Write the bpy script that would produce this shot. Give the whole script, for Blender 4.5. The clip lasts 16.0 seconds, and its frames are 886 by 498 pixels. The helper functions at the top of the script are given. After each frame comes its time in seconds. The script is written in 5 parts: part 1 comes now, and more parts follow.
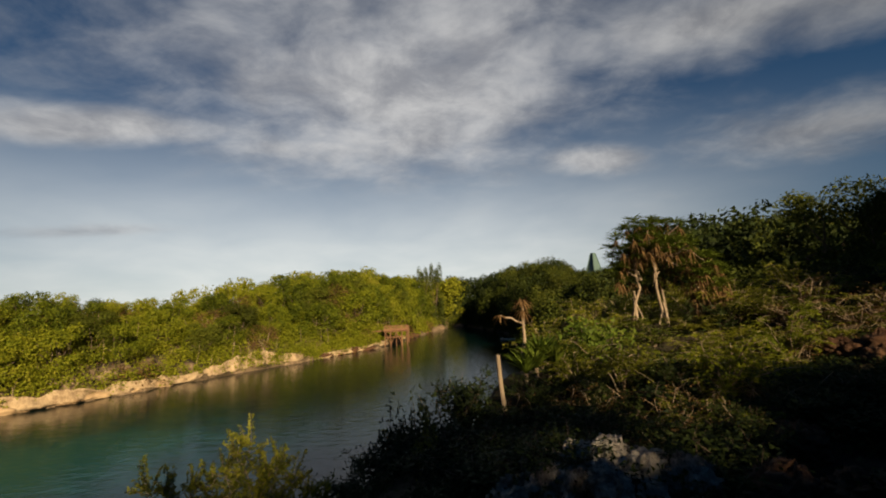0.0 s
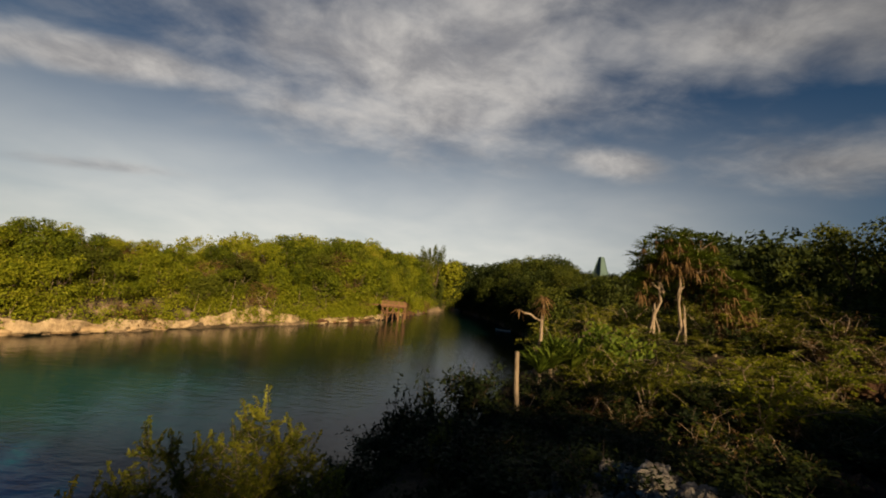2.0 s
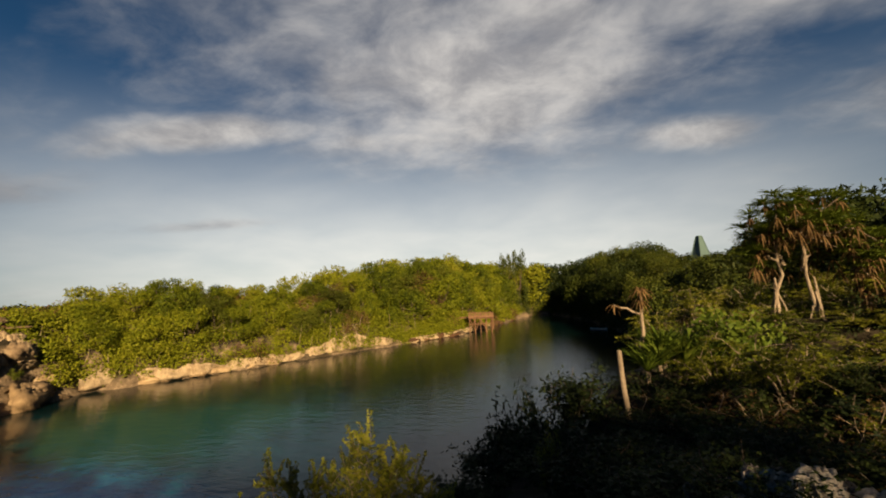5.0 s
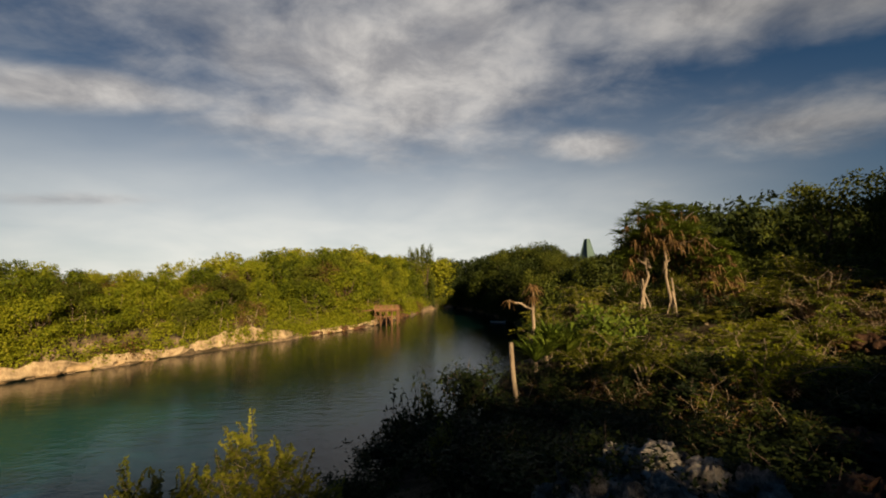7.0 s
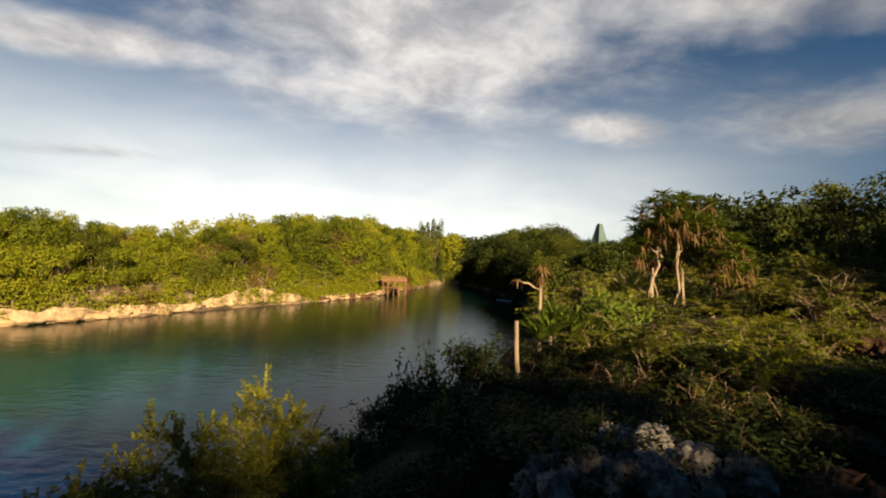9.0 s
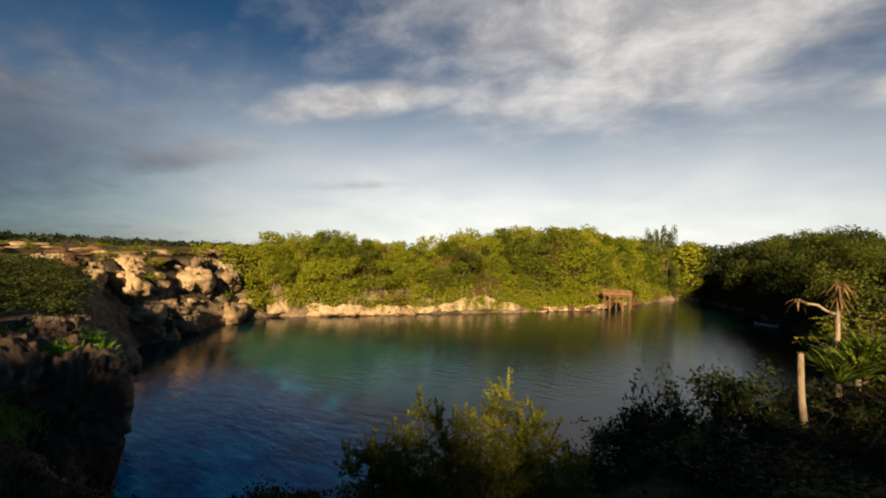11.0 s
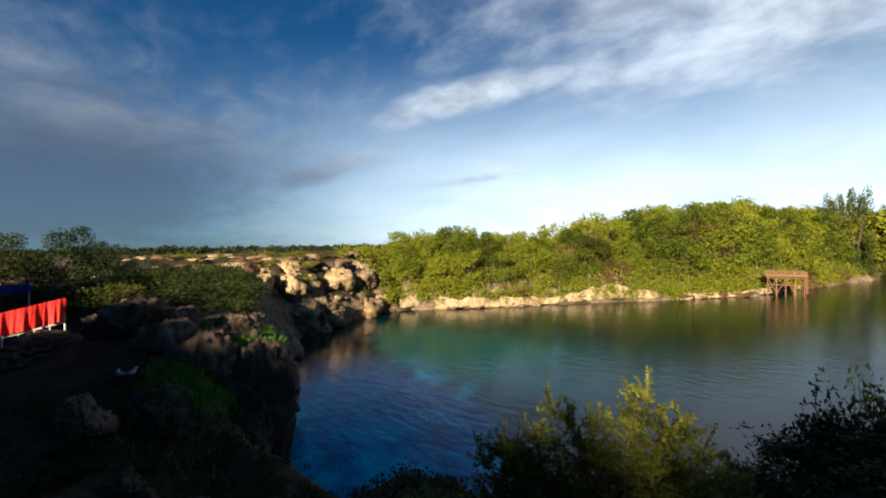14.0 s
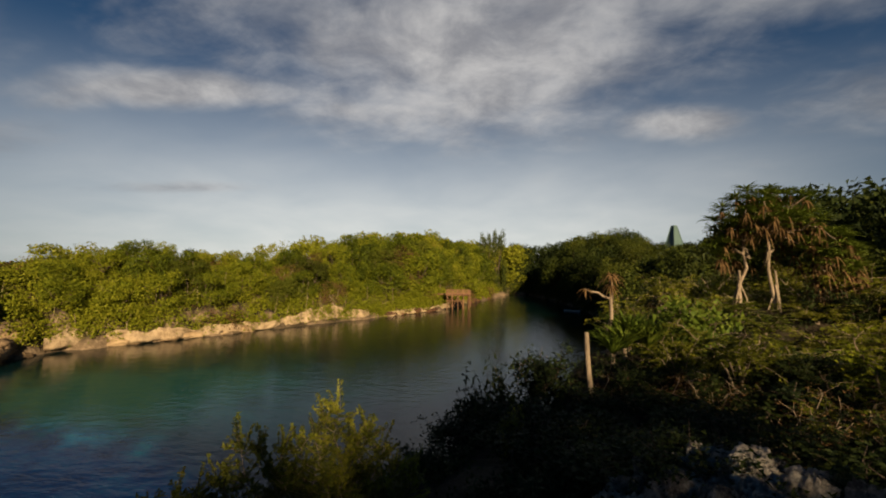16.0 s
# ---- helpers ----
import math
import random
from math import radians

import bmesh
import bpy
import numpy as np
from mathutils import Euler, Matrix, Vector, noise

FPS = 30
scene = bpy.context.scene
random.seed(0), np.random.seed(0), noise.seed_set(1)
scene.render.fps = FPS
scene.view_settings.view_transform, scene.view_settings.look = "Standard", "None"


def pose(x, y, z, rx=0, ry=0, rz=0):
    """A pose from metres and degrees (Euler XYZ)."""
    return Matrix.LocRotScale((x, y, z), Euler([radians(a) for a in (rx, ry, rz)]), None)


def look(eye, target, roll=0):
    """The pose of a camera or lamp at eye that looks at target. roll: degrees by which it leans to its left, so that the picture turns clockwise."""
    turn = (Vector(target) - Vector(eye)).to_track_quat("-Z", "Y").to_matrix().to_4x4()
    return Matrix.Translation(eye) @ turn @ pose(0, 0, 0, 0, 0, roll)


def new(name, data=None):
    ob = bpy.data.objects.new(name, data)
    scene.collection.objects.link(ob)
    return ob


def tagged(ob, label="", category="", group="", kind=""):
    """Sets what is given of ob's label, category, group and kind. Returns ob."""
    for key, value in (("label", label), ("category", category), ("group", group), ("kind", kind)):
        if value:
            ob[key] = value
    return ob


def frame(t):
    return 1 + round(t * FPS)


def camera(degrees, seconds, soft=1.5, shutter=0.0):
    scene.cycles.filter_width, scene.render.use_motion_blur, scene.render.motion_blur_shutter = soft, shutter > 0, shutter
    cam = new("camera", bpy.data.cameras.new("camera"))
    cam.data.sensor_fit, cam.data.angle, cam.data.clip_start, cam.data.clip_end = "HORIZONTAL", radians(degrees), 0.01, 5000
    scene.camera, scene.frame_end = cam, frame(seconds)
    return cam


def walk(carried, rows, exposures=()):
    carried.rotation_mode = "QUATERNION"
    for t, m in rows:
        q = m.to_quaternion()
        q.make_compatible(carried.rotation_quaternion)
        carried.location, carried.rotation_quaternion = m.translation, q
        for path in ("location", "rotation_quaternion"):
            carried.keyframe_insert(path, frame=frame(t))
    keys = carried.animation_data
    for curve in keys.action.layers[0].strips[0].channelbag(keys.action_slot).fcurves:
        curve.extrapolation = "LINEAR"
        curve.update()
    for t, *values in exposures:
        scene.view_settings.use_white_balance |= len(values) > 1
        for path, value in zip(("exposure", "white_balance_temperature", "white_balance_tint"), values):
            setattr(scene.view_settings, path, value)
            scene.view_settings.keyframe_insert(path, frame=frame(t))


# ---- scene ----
cam = camera(94.49, 16.0, soft=1.9)
PATH = [
    (0.0, pose(0.624, -0.560, 7.954, 96.85, 2.78, -0.00)),
    (0.5, pose(0.514, -0.393, 7.954, 98.30, 2.43, 4.26)),
    (1.0, pose(0.306, -0.208, 7.971, 98.77, 0.71, 1.48)),
    (1.5, pose(0.132, -0.109, 8.030, 98.44, -1.85, -4.30)),
    (2.0, pose(-0.034, 0.038, 7.994, 94.42, -5.19, -0.32)),
    (2.5, pose(-0.110, 0.114, 7.982, 89.53, -5.94, 12.19)),
    (3.0, pose(-0.089, 0.093, 8.001, 90.76, -2.18, 18.45)),
    (3.5, pose(-0.021, 0.136, 8.002, 92.90, 1.41, 16.95)),
    (4.0, pose(-0.035, 0.212, 7.982, 94.25, 2.74, 13.38)),
    (6.5, pose(0.055, 0.109, 8.020, 95.94, 1.90, 8.43)),
    (7.0, pose(0.093, 0.221, 7.997, 94.19, 1.02, -1.60)),
    (7.5, pose(0.113, 0.179, 8.015, 90.64, -0.79, -8.18)),
    (8.0, pose(0.079, 0.182, 8.034, 91.33, -2.23, -6.50)),
    (8.2, pose(0.060, 0.182, 8.021, 91.79, -2.56, -5.26)),
    (10.3, pose(-0.068, -0.035, 7.978, 88.07, -2.89, 14.65)),
    (10.5, pose(-0.109, -0.023, 7.974, 88.49, -3.01, 18.71)),
    (11.0, pose(-0.204, -0.001, 7.982, 90.76, -2.78, 29.21)),
    (11.5, pose(-0.209, -0.019, 7.982, 88.76, -1.54, 40.47)),
    (12.0, pose(-0.193, -0.015, 7.940, 82.13, -0.06, 45.60)),
    (12.5, pose(-0.175, -0.041, 7.907, 73.82, 1.19, 46.88)),
    (13.0, pose(-0.174, -0.033, 7.970, 77.96, 1.54, 46.17)),
    (13.5, pose(-0.229, -0.043, 8.035, 86.49, 0.81, 50.17)),
    (14.0, pose(-0.187, 0.021, 8.046, 89.28, 0.96, 45.95)),
    (14.5, pose(-0.120, -0.070, 8.074, 91.22, 1.24, 37.39)),
    (15.0, pose(-0.094, 0.191, 8.019, 95.84, 0.64, 27.16)),
    (15.5, pose(0.040, 0.197, 8.002, 96.11, 1.17, 15.48)),
    (16.0, pose(0.047, 0.122, 8.005, 92.19, -0.36, 8.35)),
]

# exposure along the walk
EXPOSURES = [(0, 1.2, 6350, 9), (1, 1.2, 6450, 9), (2, 1.12, 6750, 10), (3, 1.39, 6750, 10), (4, 1.38, 6750, 10), (6.5, 1.26, 6750, 10), (7.5, 1.48, 6750, 10), (8, 1.87, 6750, 10), (10.5, 1.73, 6750, 10), (11.5, 1.6, 6750, 10), (12, 1.82, 6750, 10), (12.5, 2.32, 6680, 10), (13, 2.7, 5950, 8), (13.5, 2.35, 5500, 5), (14, 1.95, 5430, 4), (15, 1.39, 5870, 7), (15.5, 1.17, 6200, 8), (16, 1.1, 6450, 10)]
SKY_STRENGTH, SKY_GAIN, SUN_POWER = 0.20, 0.066, 5.0
# soft ovals of cloud on the cloud deck: x, y, half sizes, turn, weight
CLOUDS = [(-0.15, 1.25, 0.85, 0.75, 0.15, 1.1), (0.75, 0.98, 0.75, 0.22, -0.45, 0.9), (-1.12, 1.27, 0.52, 0.14, 0.3, 1.4), (-0.45, 1.55, 0.55, 0.14, 0.2, 0.7), (-3.1, 0.15, 1.7, 1.2, 0.1, 1.6), (-2.3, 1.15, 0.6, 0.2, 0.3, 1.3),
          (0.71, 1.74, 0.30, 0.18, 0.1, 1.6), (1.38, 1.42, 0.50, 0.26, -0.5, 1.0), (-1.75, 1.98, 0.45, 0.09, 0.4, 0.7), (-5.0, 1.0, 1.5, 1.9, 0.0, 1.0), (2.6, -0.4, 1.2, 1.0, 0.2, 0.8)]

walk(cam, PATH, EXPOSURES)

# ---- world, sun ----
SUN_DIR = Vector((0.4, -0.917, 0.0)).normalized()
SUN_ELEV = radians(22.5)


def make_world():
    w = bpy.data.worlds.new("evening_sky")
    scene.world = w
    w.use_nodes = True
    nt = w.node_tree
    nt.nodes.clear()
    N, L = nt.nodes.new, nt.links.new

    def math_node(op, a, b=None, clamp=False):
        n = N("ShaderNodeMath")
        n.operation, n.use_clamp = op, clamp
        for i, v in enumerate((a, b)):
            if v is None:
                continue
            if isinstance(v, (int, float)):
                n.inputs[i].default_value = v
            else:
                L(v, n.inputs[i])
        return n.outputs[0]

    def smooth(v, lo, hi):
        n = N("ShaderNodeMapRange")
        n.interpolation_type = "SMOOTHSTEP"
        L(v, n.inputs[0])
        n.inputs[1].default_value, n.inputs[2].default_value = lo, hi
        return n.outputs[0]

    out = N("ShaderNodeOutputWorld")
    sky = N("ShaderNodeTexSky")
    sky.sky_type, sky.sun_disc = "NISHITA", False
    sky.sun_elevation = SUN_ELEV
    sky.sun_rotation = math.atan2(SUN_DIR.x, SUN_DIR.y)
    sky.air_density, sky.dust_density, sky.ozone_density = 1.0, 0.25, 3.0
    coord = N("ShaderNodeTexCoord").outputs["Generated"]
    sep = N("ShaderNodeSeparateXYZ")
    L(coord, sep.inputs[0])
    z = math_node("MAXIMUM", sep.outputs[2], 0.0)
    # flat cloud deck seen in perspective
    d = math_node("ADD", z, 0.22)
    px, py = math_node("DIVIDE", sep.outputs[0], d), math_node("DIVIDE", sep.outputs[1], d)
    comb = N("ShaderNodeCombineXYZ")
    L(px, comb.inputs[0])
    L(py, comb.inputs[1])

    def cloud_noise(scale, detail, rough, dist, off, stretch=(1, 1, 1), turn=0.0):
        m = N("ShaderNodeMapping")
        L(comb.outputs[0], m.inputs[0])
        m.inputs["Location"].default_value = off
        m.inputs["Rotation"].default_value = (0, 0, turn)
        m.inputs["Scale"].default_value = stretch
        t = N("ShaderNodeTexNoise")
        L(m.outputs[0], t.inputs["Vector"])
        t.inputs["Scale"].default_value = scale
        t.inputs["Detail"].default_value = detail
        t.inputs["Roughness"].default_value = rough
        t.inputs["Distortion"].default_value = dist
        return t.outputs[0]

    def deck(cx, cy, rx, ry, turn):
        # a soft oval of cloud on the deck
        m = N("ShaderNodeMapping")
        m.vector_type = "TEXTURE"
        L(comb.outputs[0], m.inputs[0])
        m.inputs["Location"].default_value = (cx, cy, 0)
        m.inputs["Rotation"].default_value = (0, 0, turn)
        m.inputs["Scale"].default_value = (rx, ry, 1)
        ln = N("ShaderNodeVectorMath")
        ln.operation = "LENGTH"
        L(m.outputs[0], ln.inputs[0])
        return math_node("SUBTRACT", 1.0, math_node("MINIMUM", ln.outputs["Value"], 1.6))

    big = cloud_noise(1.7, 5, 0.5, 0.3, (3.1, 1.7, 0))
    fine = cloud_noise(5.5, 7, 0.56, 0.35, (0.4, 5.2, 0), (0.85, 1.2, 1), 0.5)
    n = math_node("ADD", math_node("MULTIPLY", big, 0.7), math_node("MULTIPLY", fine, 0.6))
    cover = None
    for c in CLOUDS:
        m = deck(*c[:5])
        m = math_node("MULTIPLY", m, c[5])
        cover = m if cover is None else math_node("MAXIMUM", cover, m)
    dens = math_node("ADD", n, math_node("MULTIPLY", cover, 0.55))
    mask = smooth(dens, 0.50, 1.25)
    # sky brightened about the camera's usual heading to fit its views, dimmer elsewhere
    flat = N("ShaderNodeCombineXYZ")
    L(sep.outputs[0], flat.inputs[0])
    L(sep.outputs[1], flat.inputs[1])
    heading = N("ShaderNodeVectorMath")
    heading.operation = "NORMALIZE"
    L(flat.outputs[0], heading.inputs[0])
    toward = N("ShaderNodeVectorMath")
    toward.operation = "DOT_PRODUCT"
    L(heading.outputs[0], toward.inputs[0])
    toward.inputs[1].default_value = (-0.24, 0.97, 0)
    lobe = smooth(toward.outputs["Value"], 0.35, 1.0)
    shade = smooth(cloud_noise(3.4, 8, 0.6, 0.3, (7.3, 2.2, 0)), 0.30, 0.68)
    ccol = N("ShaderNodeMixRGB")
    # the bank of cloud over the plateau is thicker and greyer
    L(math_node("MULTIPLY", math_node("ADD", 0.35, math_node("MULTIPLY", shade, 0.65)), smooth(px, -2.7, -1.2)), ccol.inputs[0])
    ccol.inputs[1].default_value = (0.21, 0.23, 0.30, 1)
    ccol.inputs[2].default_value = (1.25, 1.21, 1.17, 1)
    pale = N("ShaderNodeMixRGB")
    L(lobe, pale.inputs[0])
    pale.inputs[1].default_value = (0.28, 0.33, 0.40, 1)
    pale.inputs[2].default_value = (1.8, 1.8, 1.7, 1)
    haze = N("ShaderNodeMixRGB")
    # pale haze towards the horizon
    hz = math_node("SUBTRACT", 1.0, smooth(z, 0.0, 0.46), True)
    hz = math_node("MULTIPLY", hz, math_node("ADD", 0.6, math_node("MULTIPLY", lobe, 0.4)))
    L(math_node("MULTIPLY", hz, math_node("ADD", 0.6, math_node("MULTIPLY", big, 0.5)), True), haze.inputs[0])
    bl = N("ShaderNodeMixRGB")
    bl.blend_type = "MULTIPLY"
    bl.inputs[0].default_value = 1.0
    L(sky.outputs[0], bl.inputs[1])
    bl.inputs[2].default_value = (SKY_GAIN * 0.42, SKY_GAIN * 0.92, SKY_GAIN * 1.2, 1)
    L(bl.outputs[0], haze.inputs[1])
    L(pale.outputs[0], haze.inputs[2])
    lit = N("ShaderNodeMixRGB")
    lit.blend_type = "MULTIPLY"
    lit.inputs[0].default_value = 1.0
    L(ccol.outputs[0], lit.inputs[1])
    tone = math_node("ADD", 0.62, math_node("MULTIPLY", lobe, 0.5))
    L(tone, lit.inputs[2])
    mix = N("ShaderNodeMixRGB")
    # cloud thins out into the haze near the horizon
    L(math_node("MULTIPLY", mask, math_node("ADD", 0.55, math_node("MULTIPLY", smooth(z, 0.05, 0.35), 0.37))), mix.inputs[0])
    L(haze.outputs[0], mix.inputs[1])
    L(lit.outputs[0], mix.inputs[2])
    bg = N("ShaderNodeBackground")
    bg.inputs[1].default_value = SKY_STRENGTH
    L(mix.outputs[0], bg.inputs[0])
    L(bg.outputs[0], out.inputs[0])


make_world()
sun_data = bpy.data.lights.new("sun", "SUN")
sun_data.energy, sun_data.angle, sun_data.color = SUN_POWER, radians(2.5), (1.0, 0.75, 0.44)
sun = new("sun", sun_data)
sd3 = Vector((SUN_DIR.x * math.cos(SUN_ELEV), SUN_DIR.y * math.cos(SUN_ELEV), math.sin(SUN_ELEV)))
sun.matrix_world = look(sd3 * 200, (0, 0, 0))

# ---- materials ----


def nodes_of(name):
    m = bpy.data.materials.new(name)
    m.use_nodes = True
    nt = m.node_tree
    nt.nodes.clear()
    return m, nt, nt.nodes.new, nt.links.new


def ramp(N, L, src, stops):
    r = N("ShaderNodeValToRGB")
    L(src, r.inputs[0])
    e = r.color_ramp.elements
    while len(e) < len(stops):
        e.new(0.5)
    for el, (p, c) in zip(e, stops):
        el.position, el.color = p, (*c, 1)
    return r.outputs[0]


def tex(N, L, scale, detail=6, rough=0.6, coord="Object", stretch=None, kind="ShaderNodeTexNoise"):
    tc = N("ShaderNodeTexCoord").outputs[coord]
    if stretch:
        m = N("ShaderNodeMapping")
        L(tc, m.inputs[0])
        m.inputs["Scale"].default_value = stretch
        tc = m.outputs[0]
    t = N(kind)
    L(tc, t.inputs["Vector"])
    t.inputs["Scale"].default_value = scale
    if kind == "ShaderNodeTexNoise":
        t.inputs["Detail"].default_value, t.inputs["Roughness"].default_value = detail, rough
    return t.outputs[0]


def leaf_material(name, stops, translucent=0.22):
    m, nt, N, L = nodes_of(name)
    out = N("ShaderNodeOutputMaterial")
    geo = N("ShaderNodeNewGeometry").outputs["Random Per Island"]
    oi = N("ShaderNodeObjectInfo").outputs["Random"]
    mx = N("ShaderNodeMath")
    mx.operation = "MULTIPLY_ADD"
    L(oi, mx.inputs[0])
    mx.inputs[1].default_value = 0.5
    m2 = N("ShaderNodeMath")
    m2.operation = "MULTIPLY"
    L(geo, m2.inputs[0])
    m2.inputs[1].default_value = 0.22
    L(m2.outputs[0], mx.inputs[2])
    big = tex(N, L, 0.22, 3, 0.5)
    m3 = N("ShaderNodeMath")
    m3.operation = "MULTIPLY_ADD"
    L(big, m3.inputs[0])
    m3.inputs[1].default_value = 0.5
    L(mx.outputs[0], m3.inputs[2])
    m4 = N("ShaderNodeMath")
    m4.operation = "MULTIPLY_ADD"
    L(tex(N, L, 6.0, 4, 0.65), m4.inputs[0])
    m4.inputs[1].default_value = 1.5
    m5 = N("ShaderNodeMath")
    m5.operation = "SUBTRACT"
    L(m3.outputs[0], m5.inputs[0])
    m5.inputs[1].default_value = 0.90
    L(m5.outputs[0], m4.inputs[2])
    col = ramp(N, L, m4.outputs[0], stops)
    p = N("ShaderNodeBsdfPrincipled")
    L(col, p.inputs["Base Color"])
    p.inputs["Roughness"].default_value = 0.65
    p.inputs["Specular IOR Level"].default_value = 0.1
    tr = N("ShaderNodeBsdfTranslucent")
    L(col, tr.inputs[0])
    mix = N("ShaderNodeMixShader")
    mix.inputs[0].default_value = translucent
    L(p.outputs[0], mix.inputs[1])
    L(tr.outputs[0], mix.inputs[2])
    L(mix.outputs[0], out.inputs[0])
    return m


def solid_material(name, stops, scale, rough=0.85, bump=0.4, bscale=None, metal=0.0, spec=0.3, stretch=None, per_object=0.0):
    m, nt, N, L = nodes_of(name)
    out = N("ShaderNodeOutputMaterial")
    p = N("ShaderNodeBsdfPrincipled")
    a, b = tex(N, L, scale, 8, 0.65, stretch=stretch), tex(N, L, scale * 6.3, 5, 0.6, stretch=stretch)
    mx = N("ShaderNodeMath")
    mx.operation = "MULTIPLY_ADD"
    L(b, mx.inputs[0])
    mx.inputs[1].default_value = 0.4
    m2 = N("ShaderNodeMath")
    m2.operation = "MULTIPLY_ADD"
    L(a, m2.inputs[0])
    m2.inputs[1].default_value = 0.9
    m2.inputs[2].default_value = -0.18
    L(m2.outputs[0], mx.inputs[2])
    src = mx.outputs[0]
    if per_object:
        oi = N("ShaderNodeObjectInfo").outputs["Random"]
        m3 = N("ShaderNodeMath")
        m3.operation = "MULTIPLY_ADD"
        L(oi, m3.inputs[0])
        m3.inputs[1].default_value = per_object
        L(src, m3.inputs[2])
        m4 = N("ShaderNodeMath")
        m4.operation = "SUBTRACT"
        L(m3.outputs[0], m4.inputs[0])
        m4.inputs[1].default_value = per_object / 2
        src = m4.outputs[0]
    L(ramp(N, L, src, stops), p.inputs["Base Color"])
    p.inputs["Roughness"].default_value, p.inputs["Metallic"].default_value = rough, metal
    p.inputs["Specular IOR Level"].default_value = spec
    if bump:
        bn = N("ShaderNodeBump")
        bn.inputs["Strength"].default_value = bump
        bn.inputs["Distance"].default_value = 0.12
        L(tex(N, L, bscale or scale * 5, 9, 0.7, stretch=stretch), bn.inputs["Height"])
        L(bn.outputs[0], p.inputs["Normal"])
    L(p.outputs[0], out.inputs[0])
    return m


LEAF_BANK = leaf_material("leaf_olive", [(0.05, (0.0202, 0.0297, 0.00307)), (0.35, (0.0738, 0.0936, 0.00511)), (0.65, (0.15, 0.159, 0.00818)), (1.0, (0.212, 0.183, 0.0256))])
# darker leaf copy; on shaded growth its colour carries the shade
LEAF_DARK = leaf_material("leaf_shade_green", [(0.1, (0.0075, 0.0135, 0.0045)), (0.6, (0.0225, 0.0338, 0.0075)), (1.0, (0.06, 0.0638, 0.0135))])
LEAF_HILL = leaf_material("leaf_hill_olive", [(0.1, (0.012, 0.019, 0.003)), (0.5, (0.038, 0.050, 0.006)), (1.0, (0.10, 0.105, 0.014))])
LEAF_BUSH = leaf_material("leaf_mid_green", [(0.1, (0.0261, 0.0318, 0.00348)), (0.6, (0.0633, 0.0754, 0.00693)), (1.0, (0.116, 0.116, 0.0145))])
LEAF_DRY = leaf_material("leaf_dry", [(0.1, (0.043, 0.0254, 0.00984)), (0.5, (0.0984, 0.0566, 0.0221)), (1.0, (0.173, 0.108, 0.0492))])
LEAF_YELLOW = leaf_material("leaf_yellow_green", [(0.1, (0.0562, 0.066, 0.007)), (0.5, (0.156, 0.162, 0.016)), (1.0, (0.275, 0.252, 0.035))], 0.4)
LEAF_GRASS = leaf_material("leaf_grass", [(0.1, (0.0624, 0.125, 0.0125)), (0.6, (0.125, 0.25, 0.025)), (1.0, (0.25, 0.374, 0.052))])
LEAF_FRESH = leaf_material("leaf_fresh_green", [(0.1, (0.025, 0.045, 0.005)), (0.5, (0.0775, 0.112, 0.0125)), (1.0, (0.163, 0.188, 0.0275))], 0.35)
LEAF_STRAP = leaf_material("leaf_strap", [(0.1, (0.0506, 0.0778, 0.0108)), (0.6, (0.134, 0.175, 0.0216)), (1.0, (0.247, 0.271, 0.0432))])
ROCK = solid_material("limestone_beige", [(0.2, (0.0513, 0.0342, 0.0191)), (0.42, (0.164, 0.109, 0.0574)), (0.62, (0.298, 0.211, 0.119)), (0.9, (0.431, 0.333, 0.21))], 0.8, bump=1.0, per_object=0.35)
ROCK_PALE = solid_material("limestone_cream", [(0.25, (0.0497, 0.0324, 0.0186)), (0.42, (0.155, 0.106, 0.0622)), (0.6, (0.276, 0.206, 0.124)), (0.9, (0.398, 0.314, 0.207))], 0.9, bump=1.0, stretch=(1.6, 1.6, 0.6), per_object=0.2)
ROCK_BROWN = solid_material("limestone_brown", [(0.2, (0.0187, 0.00972, 0.00476)), (0.5, (0.0697, 0.0324, 0.0149)), (0.85, (0.14, 0.0728, 0.0327))], 0.8, bump=1.0, per_object=0.35)
ROCK_GREY = solid_material("limestone_grey", [(0.28, (0.10, 0.085, 0.07)), (0.45, (0.34, 0.30, 0.26)), (0.6, (0.62, 0.56, 0.50)), (0.8, (0.82, 0.77, 0.70))], 2.6, bump=1.0, per_object=0.2)
ROCK_CLIFF = solid_material("limestone_cliff", [(0.2, (0.0229, 0.0147, 0.0112)), (0.45, (0.0952, 0.0622, 0.0421)), (0.68, (0.23, 0.161, 0.109)), (0.92, (0.497, 0.36, 0.253))], 1.6, bump=1.0, stretch=(1, 1, 0.5), per_object=0.2)
BARK = solid_material("bark_pale", [(0.2, (0.105, 0.075, 0.0488)), (0.55, (0.255, 0.195, 0.135)), (0.85, (0.39, 0.323, 0.247))], 3.0, bump=0.7, stretch=(1, 1, 0.3))
BARK_DARK = solid_material("bark_brown", [(0.2, (0.035, 0.0245, 0.0175)), (0.8, (0.126, 0.091, 0.063))], 3.0, bump=0.6, stretch=(1, 1, 0.3))
WOOD = solid_material("weathered_timber", [(0.2, (0.065, 0.0325, 0.0163)), (0.6, (0.15, 0.078, 0.039)), (0.9, (0.215, 0.13, 0.0715))], 1.5, bump=0.3, stretch=(1, 1, 4), per_object=0.3)
WHITE = solid_material("white_paint", [(0.2, (0.32, 0.31, 0.29)), (0.7, (0.55, 0.54, 0.51))], 2.0, rough=0.5, bump=0.1)
